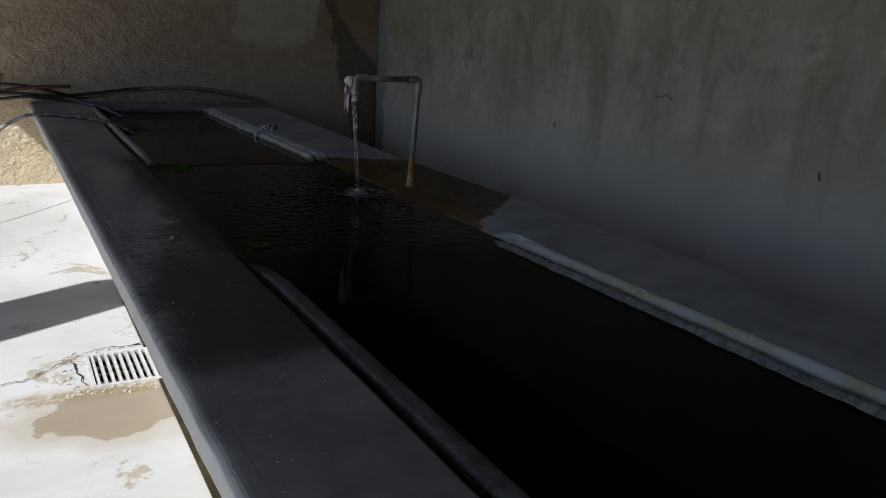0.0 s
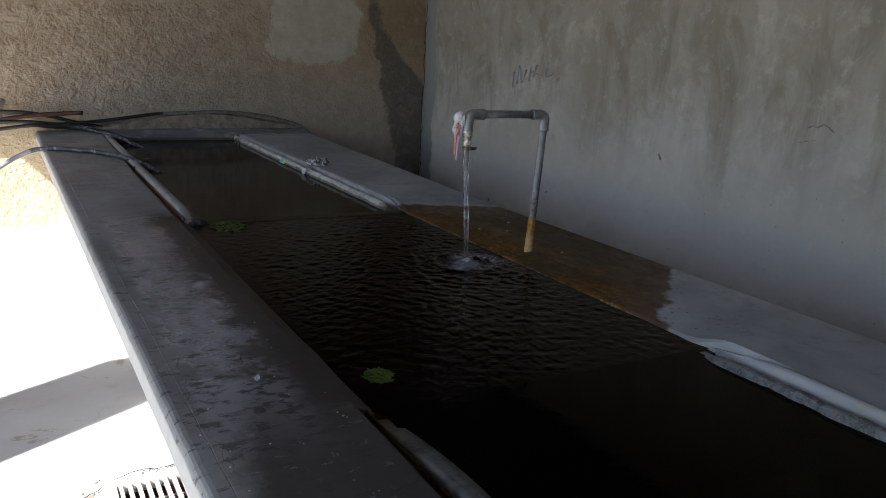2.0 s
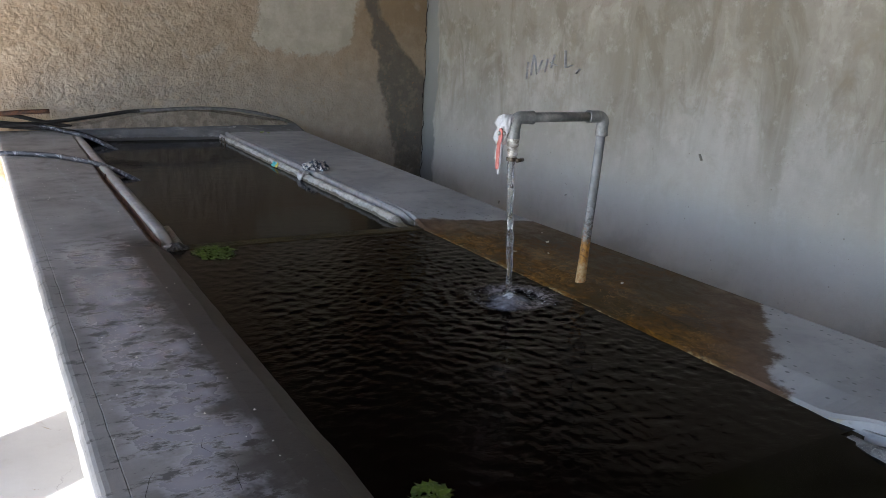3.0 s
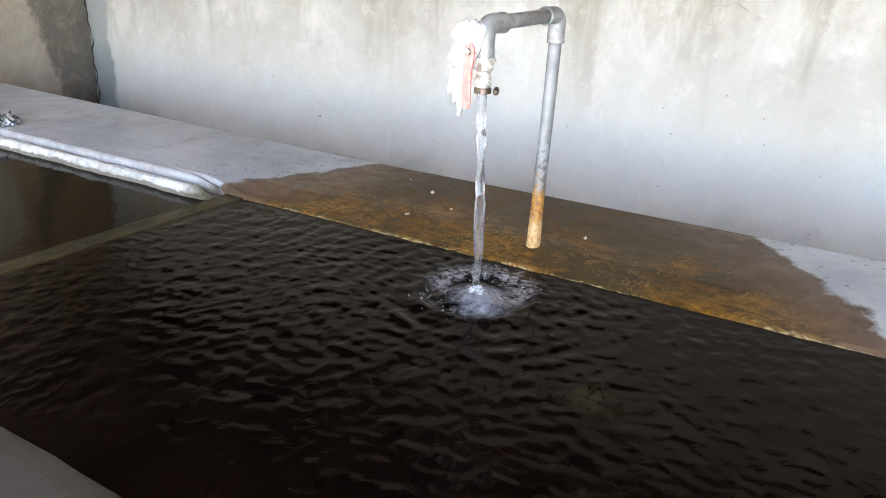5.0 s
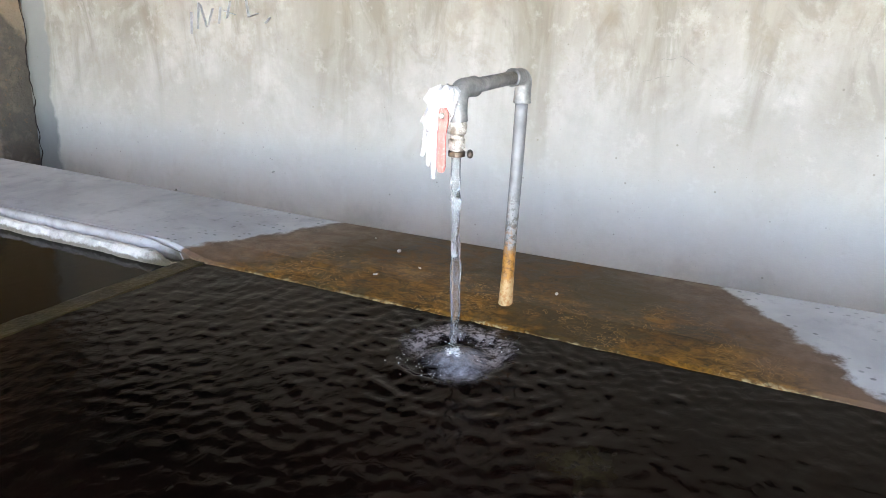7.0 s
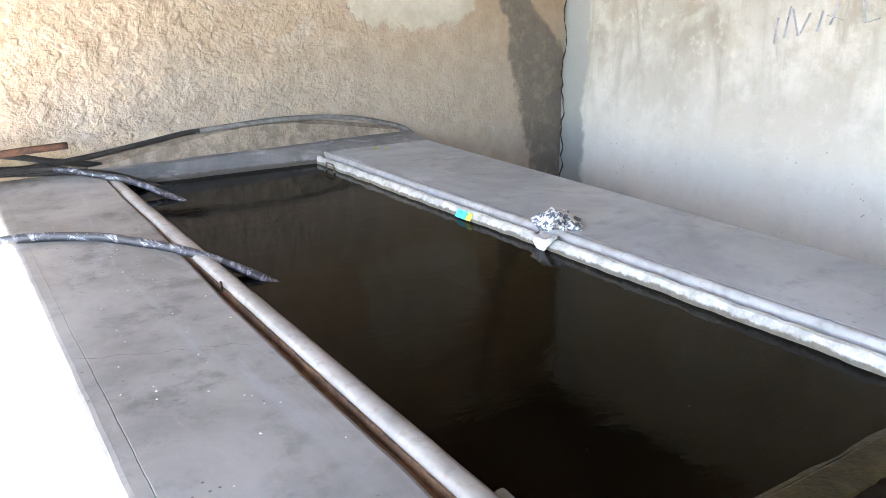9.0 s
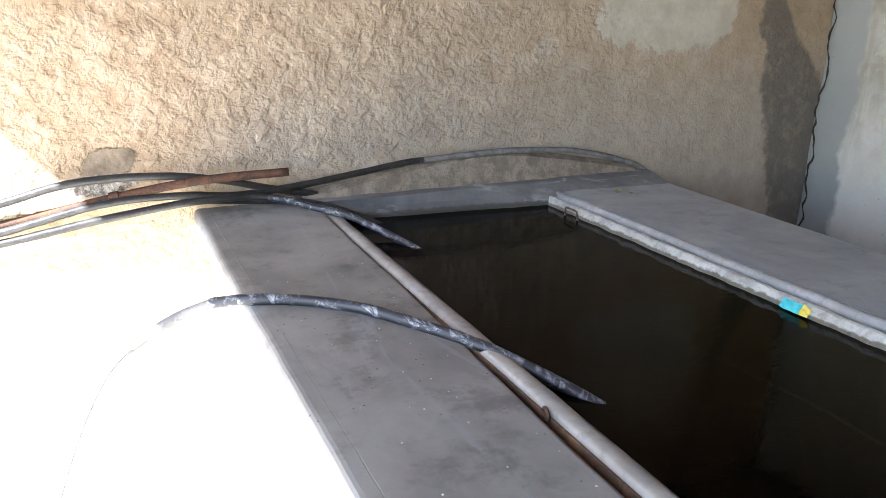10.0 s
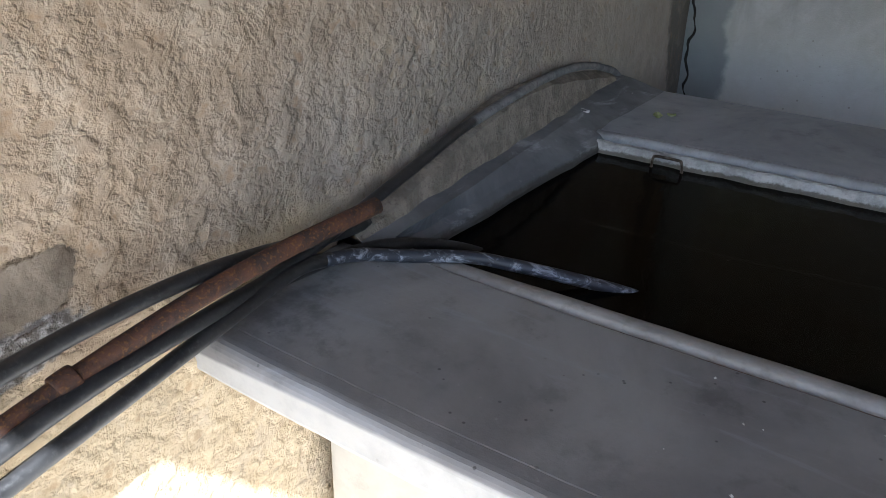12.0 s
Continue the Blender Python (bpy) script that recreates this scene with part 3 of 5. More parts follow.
def base(name, place, label, category, group="", kind=""):
    """The empty at a thing's base."""
    ob = new(name)
    ob.location = place
    ob.empty_display_size = 0.05
    bpy.context.view_layer.update()
    return tagged(ob, label, category, group, kind)


def under(thing, ob):
    """Hangs a part made in world places under a thing that stands elsewhere."""
    ob.parent = thing
    ob.matrix_parent_inverse = Matrix.Translation(-Vector(thing.location))
    return ob


def box(bm, x0, x1, y0, y1, z0, z1, bevel=0.0):
    vs = [bm.verts.new((x, y, z)) for x in (x0, x1) for y in (y0, y1) for z in (z0, z1)]
    fs = [bm.faces.new([vs[i] for i in f]) for f in ((0, 1, 3, 2), (4, 6, 7, 5), (0, 4, 5, 1), (2, 3, 7, 6), (0, 2, 6, 4), (1, 5, 7, 3))]
    if bevel:
        edges = list({e for f in fs for e in f.edges})
        bmesh.ops.bevel(bm, geom=edges, offset=bevel, segments=2, affect="EDGES", profile=0.6)
    return bm


def tube_mesh(name, points, radius, material, sides=14, caps=True, wobble=0.0, hollow=False, steps=6):
    """A round tube along a smooth line through the points. radius: a number, or one for each point."""
    pts = [Vector(p) for p in points]
    radii = radius if isinstance(radius, (list, tuple)) else [radius] * len(pts)
    line, rad = [], []
    for i in range(len(pts) - 1):
        p0, p1, p2, p3 = pts[max(i - 1, 0)], pts[i], pts[i + 1], pts[min(i + 2, len(pts) - 1)]
        n = steps if len(pts) > 2 else 1
        for k in range(n):
            t = k / n
            line.append(0.5 * (2 * p1 + (p2 - p0) * t + (2 * p0 - 5 * p1 + 4 * p2 - p3) * t * t + (3 * p1 - p0 - 3 * p2 + p3) * t ** 3))
            rad.append(radii[i] * (1 - t) + radii[i + 1] * t)
    line.append(pts[-1])
    rad.append(radii[-1])
    verts, faces = [], []
    side = None
    for i, p in enumerate(line):
        d = (line[min(i + 1, len(line) - 1)] - line[max(i - 1, 0)]).normalized()
        if side is None:
            side = d.orthogonal().normalized()
        side = (side - d * side.dot(d)).normalized()
        up = d.cross(side)
        for k in range(sides):
            a = 2 * math.pi * k / sides
            w = 1 + wobble * noise.noise(Vector((p.x * 9 + math.cos(a), p.y * 9 + math.sin(a), p.z * 9)))
            verts.append(p + (side * math.cos(a) + up * math.sin(a)) * rad[i] * w)
    for i in range(len(line) - 1):
        for k in range(sides):
            a, b = i * sides + k, i * sides + (k + 1) % sides
            faces.append((a, b, b + sides, a + sides))
    last = (len(line) - 1) * sides
    if caps:
        faces.append(tuple(range(sides - 1, -1, -1)))
        if not hollow:
            faces.append(tuple(range(last, last + sides)))
        else:
            d = (line[-1] - line[-2]).normalized()
            ring = [line[-1] + (verts[last + k] - line[-1]) * 0.78 for k in range(sides)]
            deep = [v - d * 0.05 for v in ring]
            b = len(verts)
            verts += ring + deep
            for k in range(sides):
                j = (k + 1) % sides
                faces.append((last + k, last + j, b + j, b + k))
                faces.append((b + k, b + j, b + sides + j, b + sides + k))
            faces.append(tuple(range(b + sides, b + 2 * sides)))
    return mesh_from(name, verts, faces, material, True)


def sweep_y(name, stations, profile, material, smooth=False, caps=True):
    """A solid along y: profile(y) gives its closed outline in x and z."""
    rows = [profile(y) for y in stations]
    n = len(rows[0])
    verts = [(x, y, z) for y, row in zip(stations, rows) for x, z in row]
    faces = []
    for i in range(len(stations) - 1):
        for k in range(n):
            a, b = i * n + k, i * n + (k + 1) % n
            faces.append((a, b, b + n, a + n))
    if caps:
        faces.append(tuple(range(n)))
        faces.append(tuple(range(len(verts) - 1, len(verts) - n - 1, -1)))
    me = mesh_from(name, verts, faces, material, smooth)
    bm = bmesh.new()
    bm.from_mesh(me)
    bmesh.ops.recalc_face_normals(bm, faces=bm.faces)
    bm.to_mesh(me)
    bm.free()
    return me


def rough_edge(y, seed, size=0.004, scale=9.0):
    return size * noise.fractal(Vector((seed, y * scale, seed * 1.7)), 1.0, 2.0, 3)


# ---- the plan ----
RIM = 0.83
WALL_X = 3.5
Y_NEAR, Y_DIV_A, Y_DIV_B = -0.55, 2.40, 4.30
Y_END = 7.245
X_IN_L, X_IN_R = 0.702, 1.615
WATER_MID, WATER_NEAR, WATER_FAR = 0.790, 0.791, 0.785


def y_wall(x):
    """Where the end wall stands."""
    return 7.285 + 0.09 * x


def x_outer(y):
    """The free edge of the front slab."""
    return 0.287 - 0.0105 * y


# ---- ground, walls, roof ----
def build_ground():
    xs = np.concatenate([[-400, -120, -40, -15, -8], np.arange(-5, 0.60, 0.14), [0.6, 1.5, 3.4, 3.5, 6, 20, 120, 400]])
    ys = np.concatenate([[-400, -100, -30, -10, -4], np.arange(-2, 3.2, 0.25), [3.27, 3.65], np.arange(3.8, 8.2, 0.13), [9, 12, 30, 120, 400]])
    # the drain pit is an open cell of this sheet
    xs = np.sort(np.concatenate([xs[(xs < 0.2) | (xs > 0.58)], [0.258, 0.558]]))
    verts, faces = [], []
    for y in ys:
        for x in xs:
            rise = 0.15 * min(max((y - 5.0) / 2.2, 0), 1)
            z = rise + 0.006 * noise.noise(Vector((x * 0.9, y * 0.9, 3.1))) * (abs(x) < 6)
            if 0.2 < x < 0.6 and 3.2 < y < 3.72:
                z = 0.0
            verts.append((x, y, z))
    n = len(xs)
    for j in range(len(ys) - 1):
        for i in range(n - 1):
            if abs(xs[i] - 0.258) < 1e-6 and abs(ys[j] - 3.27) < 1e-6:
                continue
            faces.append((j * n + i, j * n + i + 1, (j + 1) * n + i + 1, (j + 1) * n + i))
    ob = new("ground", mesh_from("ground", verts, faces, M_GROUND, True))
    return tagged(ob, "pale worn concrete paving with a wet stain", "ground", kind="structure")


def build_wall_east():
    """The tall rendered wall behind the basin, slightly uneven."""
    ys = np.linspace(-2.6, 7.66, 150)
    zs = np.linspace(-0.1, 3.0, 60)
    verts, faces = [], []
    for y in ys:
        for z in zs:
            d = 0.012 * noise.fractal(Vector((1.3, y * 0.8, z * 0.8)), 1, 2, 3) + 0.0025 * noise.fractal(Vector((4.1, y * 7, z * 7)), 1, 2, 2)
            verts.append((WALL_X + d, y, z))
    nz = len(zs)
    for i in range(len(ys) - 1):
        for k in range(nz - 1):
            a = i * nz + k
            faces.append((a, a + 1, a + nz + 1, a + nz))
    b = len(verts)
    rim = [*range(0, nz), *[i * nz + nz - 1 for i in range(1, len(ys))], *[(len(ys) - 1) * nz + k for k in range(nz - 2, -1, -1)], *[i * nz for i in range(len(ys) - 2, 0, -1)]]
    for i in rim:
        verts.append((WALL_X + 0.3, verts[i][1], verts[i][2]))
    m = len(rim)
    for k in range(m):
        faces.append((rim[k], b + k, b + (k + 1) % m, rim[(k + 1) % m]))
    faces.append(tuple(range(b, b + m)))
    ob = new("wall_east", mesh_from("wall_east", verts, faces, M_RENDER, True))
    return tagged(ob, "tall cement-rendered wall with rain streaks and stains", "wall", kind="structure")


def plaster_depth(x, z):
    """Relief of the thrown plaster, in metres towards the yard."""
    p = Vector((x, 0.0, z))
    d = 0.018 * noise.fractal(p * 1.1, 1, 2, 3)
    warp = noise.noise_vector(Vector((x * 11, 2.0, z * 11)))
    coarse = noise.fractal(Vector((x * 13, 5.0, z * 13)), 0.8, 2.1, 4)
    near, spots = noise.voronoi(Vector((x * 30 + 0.6 * warp.x, 4.0, z * 36 + 0.6 * warp.z)))
    plate = noise.noise(spots[0] * 3.7)
    crumb = max(0.55 - near[0], -0.1) * (0.7 + plate)
    hole = max(noise.noise(Vector((x * 30 + warp.z, 3.0, z * 30 + warp.x))) - 0.42, 0)
    rough = 1.0 - 0.75 * min(max((x - 1.2) / 1.2, 0), 1)
    if ((x + 0.045) / 0.10) ** 2 + ((z - 1.030) / 0.06) ** 2 < 1:
        rough = 0.2
    much = 0.45 + 0.9 * max(noise.noise(Vector((x * 4.5, 8.0, z * 4.5))) + 0.3, 0)
    d += rough * (0.0030 * coarse + 0.0068 * crumb * much - 0.016 * hole + 0.0012 * noise.fractal(Vector((x * 16 + z * 10, 9.0, (z - x * 0.45) * 52)), 0.9, 2.0, 3))
    return d


def build_wall_north():
    xs = np.concatenate([np.arange(-2.6, -0.9, 0.05), np.arange(-0.9, 1.292, 0.0060), np.arange(1.297, 2.2, 0.009), np.arange(2.2, 3.52, 0.03), [3.56]])
    zs = np.concatenate([np.arange(-0.1, 0.3, 0.05), np.arange(0.3, 1.9, 0.0062), np.arange(1.9, 2.2, 0.015), np.arange(2.2, 3.05, 0.06)])
    verts, faces = [], []
    for x in xs:
        for z in zs:
            verts.append((x, y_wall(x) - plaster_depth(x, z), z))
    nz = len(zs)
    for i in range(len(xs) - 1):
        for k in range(nz - 1):
            a = i * nz + k
            faces.append((a, a + nz, a + nz + 1, a + 1))
    b = len(verts)
    rim = [0, nz - 1, len(xs) * nz - 1, (len(xs) - 1) * nz]
    for i in rim:
        verts.append((verts[i][0], verts[i][1] + 0.35, verts[i][2]))
    faces += [(b, b + 1, b + 2, b + 3)]
    faces.append(tuple([*range(0, nz), b + 1, b]))
    faces.append(tuple([*[(len(xs) - 1) * nz + k for k in range(nz)][::-1], b + 3, b + 2]))
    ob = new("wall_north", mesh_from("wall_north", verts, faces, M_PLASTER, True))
    return tagged(ob, "rough ochre earth-plastered end wall, damp and grey low down", "wall", kind="structure")


def crack_mesh(points, width, push):
    """A jagged dark gap: a thin ribbon that runs along the points."""
    verts, faces = [], []
    for i, p in enumerate(points):
        w = width * (0.45 + 0.9 * random.random())
        verts += [(p[0] - push[1] * w, p[1] - push[0] * w, p[2]), (p[0] + push[1] * w, p[1] + push[0] * w, p[2] + 0.004)]
        if i:
            a = 2 * i
            faces.append((a - 2, a - 1, a + 1, a))
    return mesh_from("crack", verts, faces, M_DARK)


def build_shell():
    build_ground()
    east = build_wall_east()
    north = build_wall_north()
    # the gap in the corner between the two walls
    pts, z = [], 0.25
    while z < 2.3:
        wander = 0.04 * noise.noise(Vector((z * 4.3, 2.2, 0))) + 0.025 * noise.noise(Vector((z * 15, 7.2, 0)))
        pts.append((WALL_X - 0.016, 7.565 + wander, z))
        z += 0.025
    part("crack", crack_mesh(pts, 0.006, (1.0, 0.0)), M_DARK, east)
    # an unreadable scrawl: plain strokes
    strokes = [(6.07, 1.33, 6.06, 1.45), (6.02, 1.36, 6.00, 1.50), (5.99, 1.49, 5.95, 1.37), (5.94, 1.38, 5.90, 1.47), (5.86, 1.39, 5.84, 1.48), (5.80, 1.42, 5.77, 1.51),
               (5.82, 1.46, 5.74, 1.44), (5.66, 1.54, 5.645, 1.43), (5.645, 1.43, 5.58, 1.45), (5.53, 1.40, 5.50, 1.43)]
    for y0, z0, y1, z1 in strokes:
        y0, y1, z0, z1 = y0 + 0.022, y1 + 0.022, z0 - 0.012, z1 - 0.012
        d = Vector((0, y1 - y0, z1 - z0))
        s = Vector((0, -d.z, d.y)).normalized() * 0.0012
        q = [Vector((WALL_X - 0.016, y0, z0)), Vector((WALL_X - 0.016, y1, z1))]
        quad = [q[0] - s, q[0] + s, q[1] + s * 0.7, q[1] - s * 0.7]
        back = [v + Vector((0.02, 0, 0)) for v in quad]
        part("scrawl_bar", mesh_from("scrawl_bar", quad + back, [(0, 1, 2, 3), (0, 4, 5, 1), (1, 5, 6, 2), (2, 6, 7, 3), (3, 7, 4, 0)], M_PENCIL), M_PENCIL, east)
    # scratches and chipped pits in the render
    marks = [[(3.545, 1.196), (3.50, 1.208), (3.46, 1.222), (3.42, 1.228)], [(3.47, 1.285), (3.45, 1.297), (3.42, 1.292), (3.39, 1.309), (3.36, 1.296), (3.326, 1.275)],
             [(3.09, 1.268), (3.06, 1.262), (3.03, 1.246)], [(3.325, 0.352), (3.31, 0.358), (3.295, 0.366)], [(3.03, 1.425), (3.018, 1.418)], [(5.555, 0.585), (5.545, 0.595)], [(6.33, 0.375), (6.322, 0.397)],
             [(4.46, 1.02), (4.44, 0.99)], [(2.3, 1.02), (2.29, 0.98)]]
    for line in marks:
        verts, faces = [], []
        for i, (y, z) in enumerate(line):
            w = 0.0018 if 0 < i < len(line) - 1 or len(line) == 2 else 0.0006
            verts += [(WALL_X - 0.0150, y, z - w), (WALL_X - 0.0150, y, z + w), (WALL_X + 0.01, y, z + w), (WALL_X + 0.01, y, z - w)]
        for i in range(len(line) - 1):
            for k in range(4):
                a, b = 4 * i + k, 4 * i + (k + 1) % 4
                faces.append((a, b, b + 4, a + 4))
        faces += [(0, 1, 2, 3), tuple(len(verts) - 4 + k for k in (3, 2, 1, 0))]
        part("scratch", mesh_from("scratch", verts, faces, M_SCRATCH), M_SCRATCH, east)
    # unseen wall added behind the camera to keep light out, roof and its pillar
    bm = box(bmesh.new(), -1.75, 3.5, -2.85, -2.6, -0.1, 2.645)
    tagged(part("added_wall_south", bm, M_RENDER, None), "unseen plain wall added to close the shelter to light", "wall", kind="structure")
    bm = box(bmesh.new(), -1.77, 3.8, -2.85, 7.95, 2.645, 2.785)
    tagged(part("ceiling", bm, M_ROOF, None), "dark flat roof over the basin", "ceiling", kind="structure")
    bm = box(bmesh.new(), -2.11, -1.75, 3.025, 3.43, 0.0, 2.645, 0.015)
    tagged(part("pillar", bm, M_RENDER, None), "square rendered pillar that carries the roof edge", "pillar", kind="structure")


build_shell()


# ---- the basin ----
def blend_mid(y):
    """0 where the basin has its beads, 1 beside the tap."""
    a = min(max((y - (Y_DIV_A - 0.07)) / 0.05, 0), 1)
    b = min(max(((Y_DIV_B - 0.02) - y) / 0.05, 0), 1)
    return min(a, b)


def stations(y0, y1, step=0.05):
    ys = set(np.round(np.arange(y0, y1, step), 4)) | {y0, y1}
    for c in (Y_DIV_A - 0.07, Y_DIV_A - 0.02, Y_DIV_B - 0.02, Y_DIV_B - 0.07):
        if y0 < c < y1:
            ys.add(round(c, 4))
    return sorted(float(y) for y in ys)


def lerp2(p, q, t):
    return [(a[0] * (1 - t) + b[0] * t, a[1] * (1 - t) + b[1] * t) for a, b in zip(p, q)]


def slab_profile(y):
    xo = x_outer(y) + rough_edge(y, 1.0, 0.002)
    w = rough_edge(y, 2.0, 0.003, 5)
    front = [(xo + 0.003, 0.752), (xo, 0.760), (xo, 0.806), (xo + 0.0012, 0.813), (xo + 0.004, 0.819), (xo + 0.008, 0.8245), (xo + 0.014, 0.828), (xo + 0.022, RIM - 0.0006), (xo + 0.046, RIM), (xo + 0.0475, RIM - 0.0015), (xo + 0.049, RIM)]
    o = 0.024 * min(max((y - 5.5) / 0.9, 0), 1)
    lip = [(0.45, RIM), (0.56, RIM), (0.612 + o + w, RIM), (0.620 + o + w, RIM - 0.004), (0.622 + o + w, 0.806), (0.622 + w, 0.752)]
    mid = [(0.45, RIM - 0.001), (0.56, RIM - 0.004), (0.622 + 2 * w, 0.818), (0.668 + 2 * w, 0.793), (0.694 + w, 0.775), (0.698, 0.70)]
    rise = 0.022 * min(max((y - 6.7) / 0.6, 0), 1) ** 2
    return [(x, z + rise) for x, z in front + lerp2(lip, mid, blend_mid(y))]


def bead_profile(y):
    w = rough_edge(y, 5.0, 0.003, 7)
    x0 = 0.652 if y > 3 else 0.662
    low = 0.016 if y < 3 else 0.004
    top = 0.840 - low + w * 0.5
    if y > 3:
        top -= 0.030 * (1 - min(max((y - 4.27) / 0.16, 0), 1)) ** 1.4
    if y < 3:
        d = 0.040 * (1 - min(max((Y_DIV_A - 0.05 - y) / 0.35, 0), 1)) ** 1.6
        return [(px, pz - d * (pz > 0.75)) for px, pz in [(x0, 0.70), (x0, 0.810), (x0 + 0.003, 0.817), (x0 + 0.010, 0.819), (x0 + 0.030, 0.819), (x0 + 0.042, 0.818), (x0 + 0.047 + w, 0.812), (X_IN_L + 0.010 + w, 0.79), (X_IN_L + 0.010, 0.70)]]
    return [(x0, 0.70), (x0, top - 0.016), (x0 + 0.004, top - 0.005), (x0 + 0.009, top - 0.001), (x0 + 0.036, top - 0.001), (x0 + 0.045, top - 0.006), (x0 + 0.049 + w, top - 0.02), (X_IN_L + w, 0.79), (X_IN_L, 0.70)]


def ledge_profile(y):
    w = rough_edge(y, 9.0, 0.003, 6)
    xo = 2.14 + 0.05 * max(y - 4.2, 0)
    lip = [(1.704, 0.70), (1.704, 0.822), (1.708, 0.828), (1.80, RIM), (2.0, RIM)]
    mid = [(1.676, 0.70), (1.679 + w, 0.786), (1.697 + w, 0.797), (1.80, 0.813), (2.0, 0.825)]
    soft = min(max((y - (Y_DIV_A - 0.10)) / 0.16, 0), 1) if y < 3 else min(max((Y_DIV_B + 0.14 - y) / 0.22, 0), 1)
    soft = soft * soft * (3 - 2 * soft)
    return lerp2(lip, mid, soft) + [(xo - 0.02, RIM), (xo - 0.004, RIM - 0.006), (xo, RIM - 0.02), (xo, 0.70)]


def right_bead_profile(y):
    """It thins out towards the dividers."""
    f = min(max((y - (Y_DIV_B + 0.02)) / 0.16, 0), 1) if y > 3 else min(max((Y_DIV_A - 0.05 - y) / 0.22, 0), 1)
    low = 0.036 * (1 - f)
    return [(1.666 + low, 0.70), (1.666 + low, 0.815 - low), (1.670 + low, 0.827 - low), (1.679 + low * 0.6, 0.8325 - low), (1.690, 0.832 - low), (1.700, 0.826 - low), (1.702, 0.70)]


def right_edge_profile(y):
    w = rough_edge(y, 12.0, 0.009, 13)
    v = rough_edge(y, 14.0, 0.006, 19)
    gap = y - (Y_DIV_B + 0.02) if y > 3 else Y_DIV_A - 0.05 - y
    v -= 0.008 if y < 3 else 0.0
    v -= 0.034 * (1 - min(max(gap / 0.08, 0), 1)) ** 1.5
    return [(X_IN_R + 0.004, 0.70), (X_IN_R + w * 0.7, 0.775), (X_IN_R + 0.003 + w, 0.803 + v), (X_IN_R + 0.012, 0.816 + v), (X_IN_R + 0.024, 0.819 + min(v, 0)), (X_IN_R + 0.028, 0.793), (1.6615, 0.792), (1.6615, 0.70)]


def build_basin():
    t = base("washing_basin", (1.2, 3.2, 0), "long grey cement washing basin in three pools", "basin")
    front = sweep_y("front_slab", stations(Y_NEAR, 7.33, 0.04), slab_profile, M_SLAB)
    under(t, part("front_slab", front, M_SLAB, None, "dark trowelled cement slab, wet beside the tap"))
    a, b = (Y_NEAR + 0.3, Y_DIV_A - 0.05), (Y_DIV_B - 0.03, Y_END + 0.02)
    for y0, y1 in (a, b):
        under(t, part("bead", sweep_y("bead", stations(y0, y1, 0.03), bead_profile, M_BEAD_DARK if y0 < 1 else M_BEAD, True), M_BEAD, None, "rounded cement bead along the pool"))
        bm = box(box(bmesh.new(), 0.616, 0.646, y0, y1, 0.74, 0.803), 0.6465, 0.6515, y0, y1, 0.74, 0.808 if y0 < 1 else 0.822)
        under(t, part("groove", bm, M_DIVIDER if y0 < 1 else M_GROOVE, None, "muddy groove beside the bead"))
        under(t, part("bead", sweep_y("bead", stations(y0, y1, 0.05), right_bead_profile, M_LEDGE if y0 < 1 else M_BEAD_R, True), M_BEAD_R, None, "pale cement bead along the pool"))
        under(t, part("pool_edge", sweep_y("pool_edge", stations(y0, y1, 0.02), right_edge_profile, M_EDGE_WET if y0 < 1 else M_EDGE), M_EDGE, None, "limed crumbling edge of the pool"))
    ledge = sweep_y("back_ledge", stations(Y_NEAR, 7.50, 0.03), ledge_profile, M_LEDGE)
    under(t, part("back_ledge", ledge, M_LEDGE, None, "grey cement ledge with a rusty wet stain"))
    # walls below the slabs
    bm = box(bmesh.new(), 0.555, 0.648, Y_NEAR + 0.1, 7.33, -0.05, 0.7515)
    under(t, part("front_wall", bm, M_FACE, None, "pale rendered wall under the slab"))
    bm = box(bmesh.new(), 0.50, 0.554, 6.8, 7.30, -0.05, 0.7515, 0.006)
    under(t, part("pier", bm, M_FACE, None, "pale rendered pier under the slab's end"))
    bm = box(bmesh.new(), 0.525, 0.5545, Y_NEAR + 0.1, 3.255, -0.05, 0.010)
    box(bm, 0.525, 0.5545, 3.665, 6.4, -0.05, 0.010)
    under(t, part("foot_seam", bm, M_DIVIDER, None, "dark damp seam at the wall's foot"))
    bm = box(bmesh.new(), 1.704, 2.05, Y_NEAR + 0.1, 7.45, -0.05, 0.7)
    under(t, part("back_wall", bm, M_FACE, None))
    bm = box(bmesh.new(), 0.648, 1.704, Y_NEAR + 0.1, 7.4, 0.0, 0.25)
    under(t, part("pool_floor", bm, M_BASIN, None))
    for y0, y1 in ((Y_DIV_A - 0.05, Y_DIV_A + 0.05), (Y_DIV_B - 0.07, Y_DIV_B + 0.045)):
        def profile(x, y0=y0, y1=y1, top=0.786 if y0 < 3 else 0.7925):
            w = 0.006 * noise.fractal(Vector((x * 9, y0, 2)), 1, 2, 3)
            h = 0.0015 * noise.fractal(Vector((x * 6, y1, 5)), 1, 2, 3)
            return [(y0 + w, 0.25), (y0 + w, 0.782), (y0 + 0.026, top + h), (y1 - 0.026, top + h), (y1 + w, 0.782), (y1 + w, 0.25)]
        xs = list(np.linspace(0.68, 1.70, 44))
        me = sweep_y("divider", xs, profile, M_DIVIDER)
        for v in me.vertices:
            v.co = (v.co.y, v.co.x, v.co.z)
        me.flip_normals()
        under(t, part("divider", me, M_DIVIDER, None, "slimy sunken divider between two pools"))
    # the sloped cement haunch against the end wall
    verts, faces = [], []
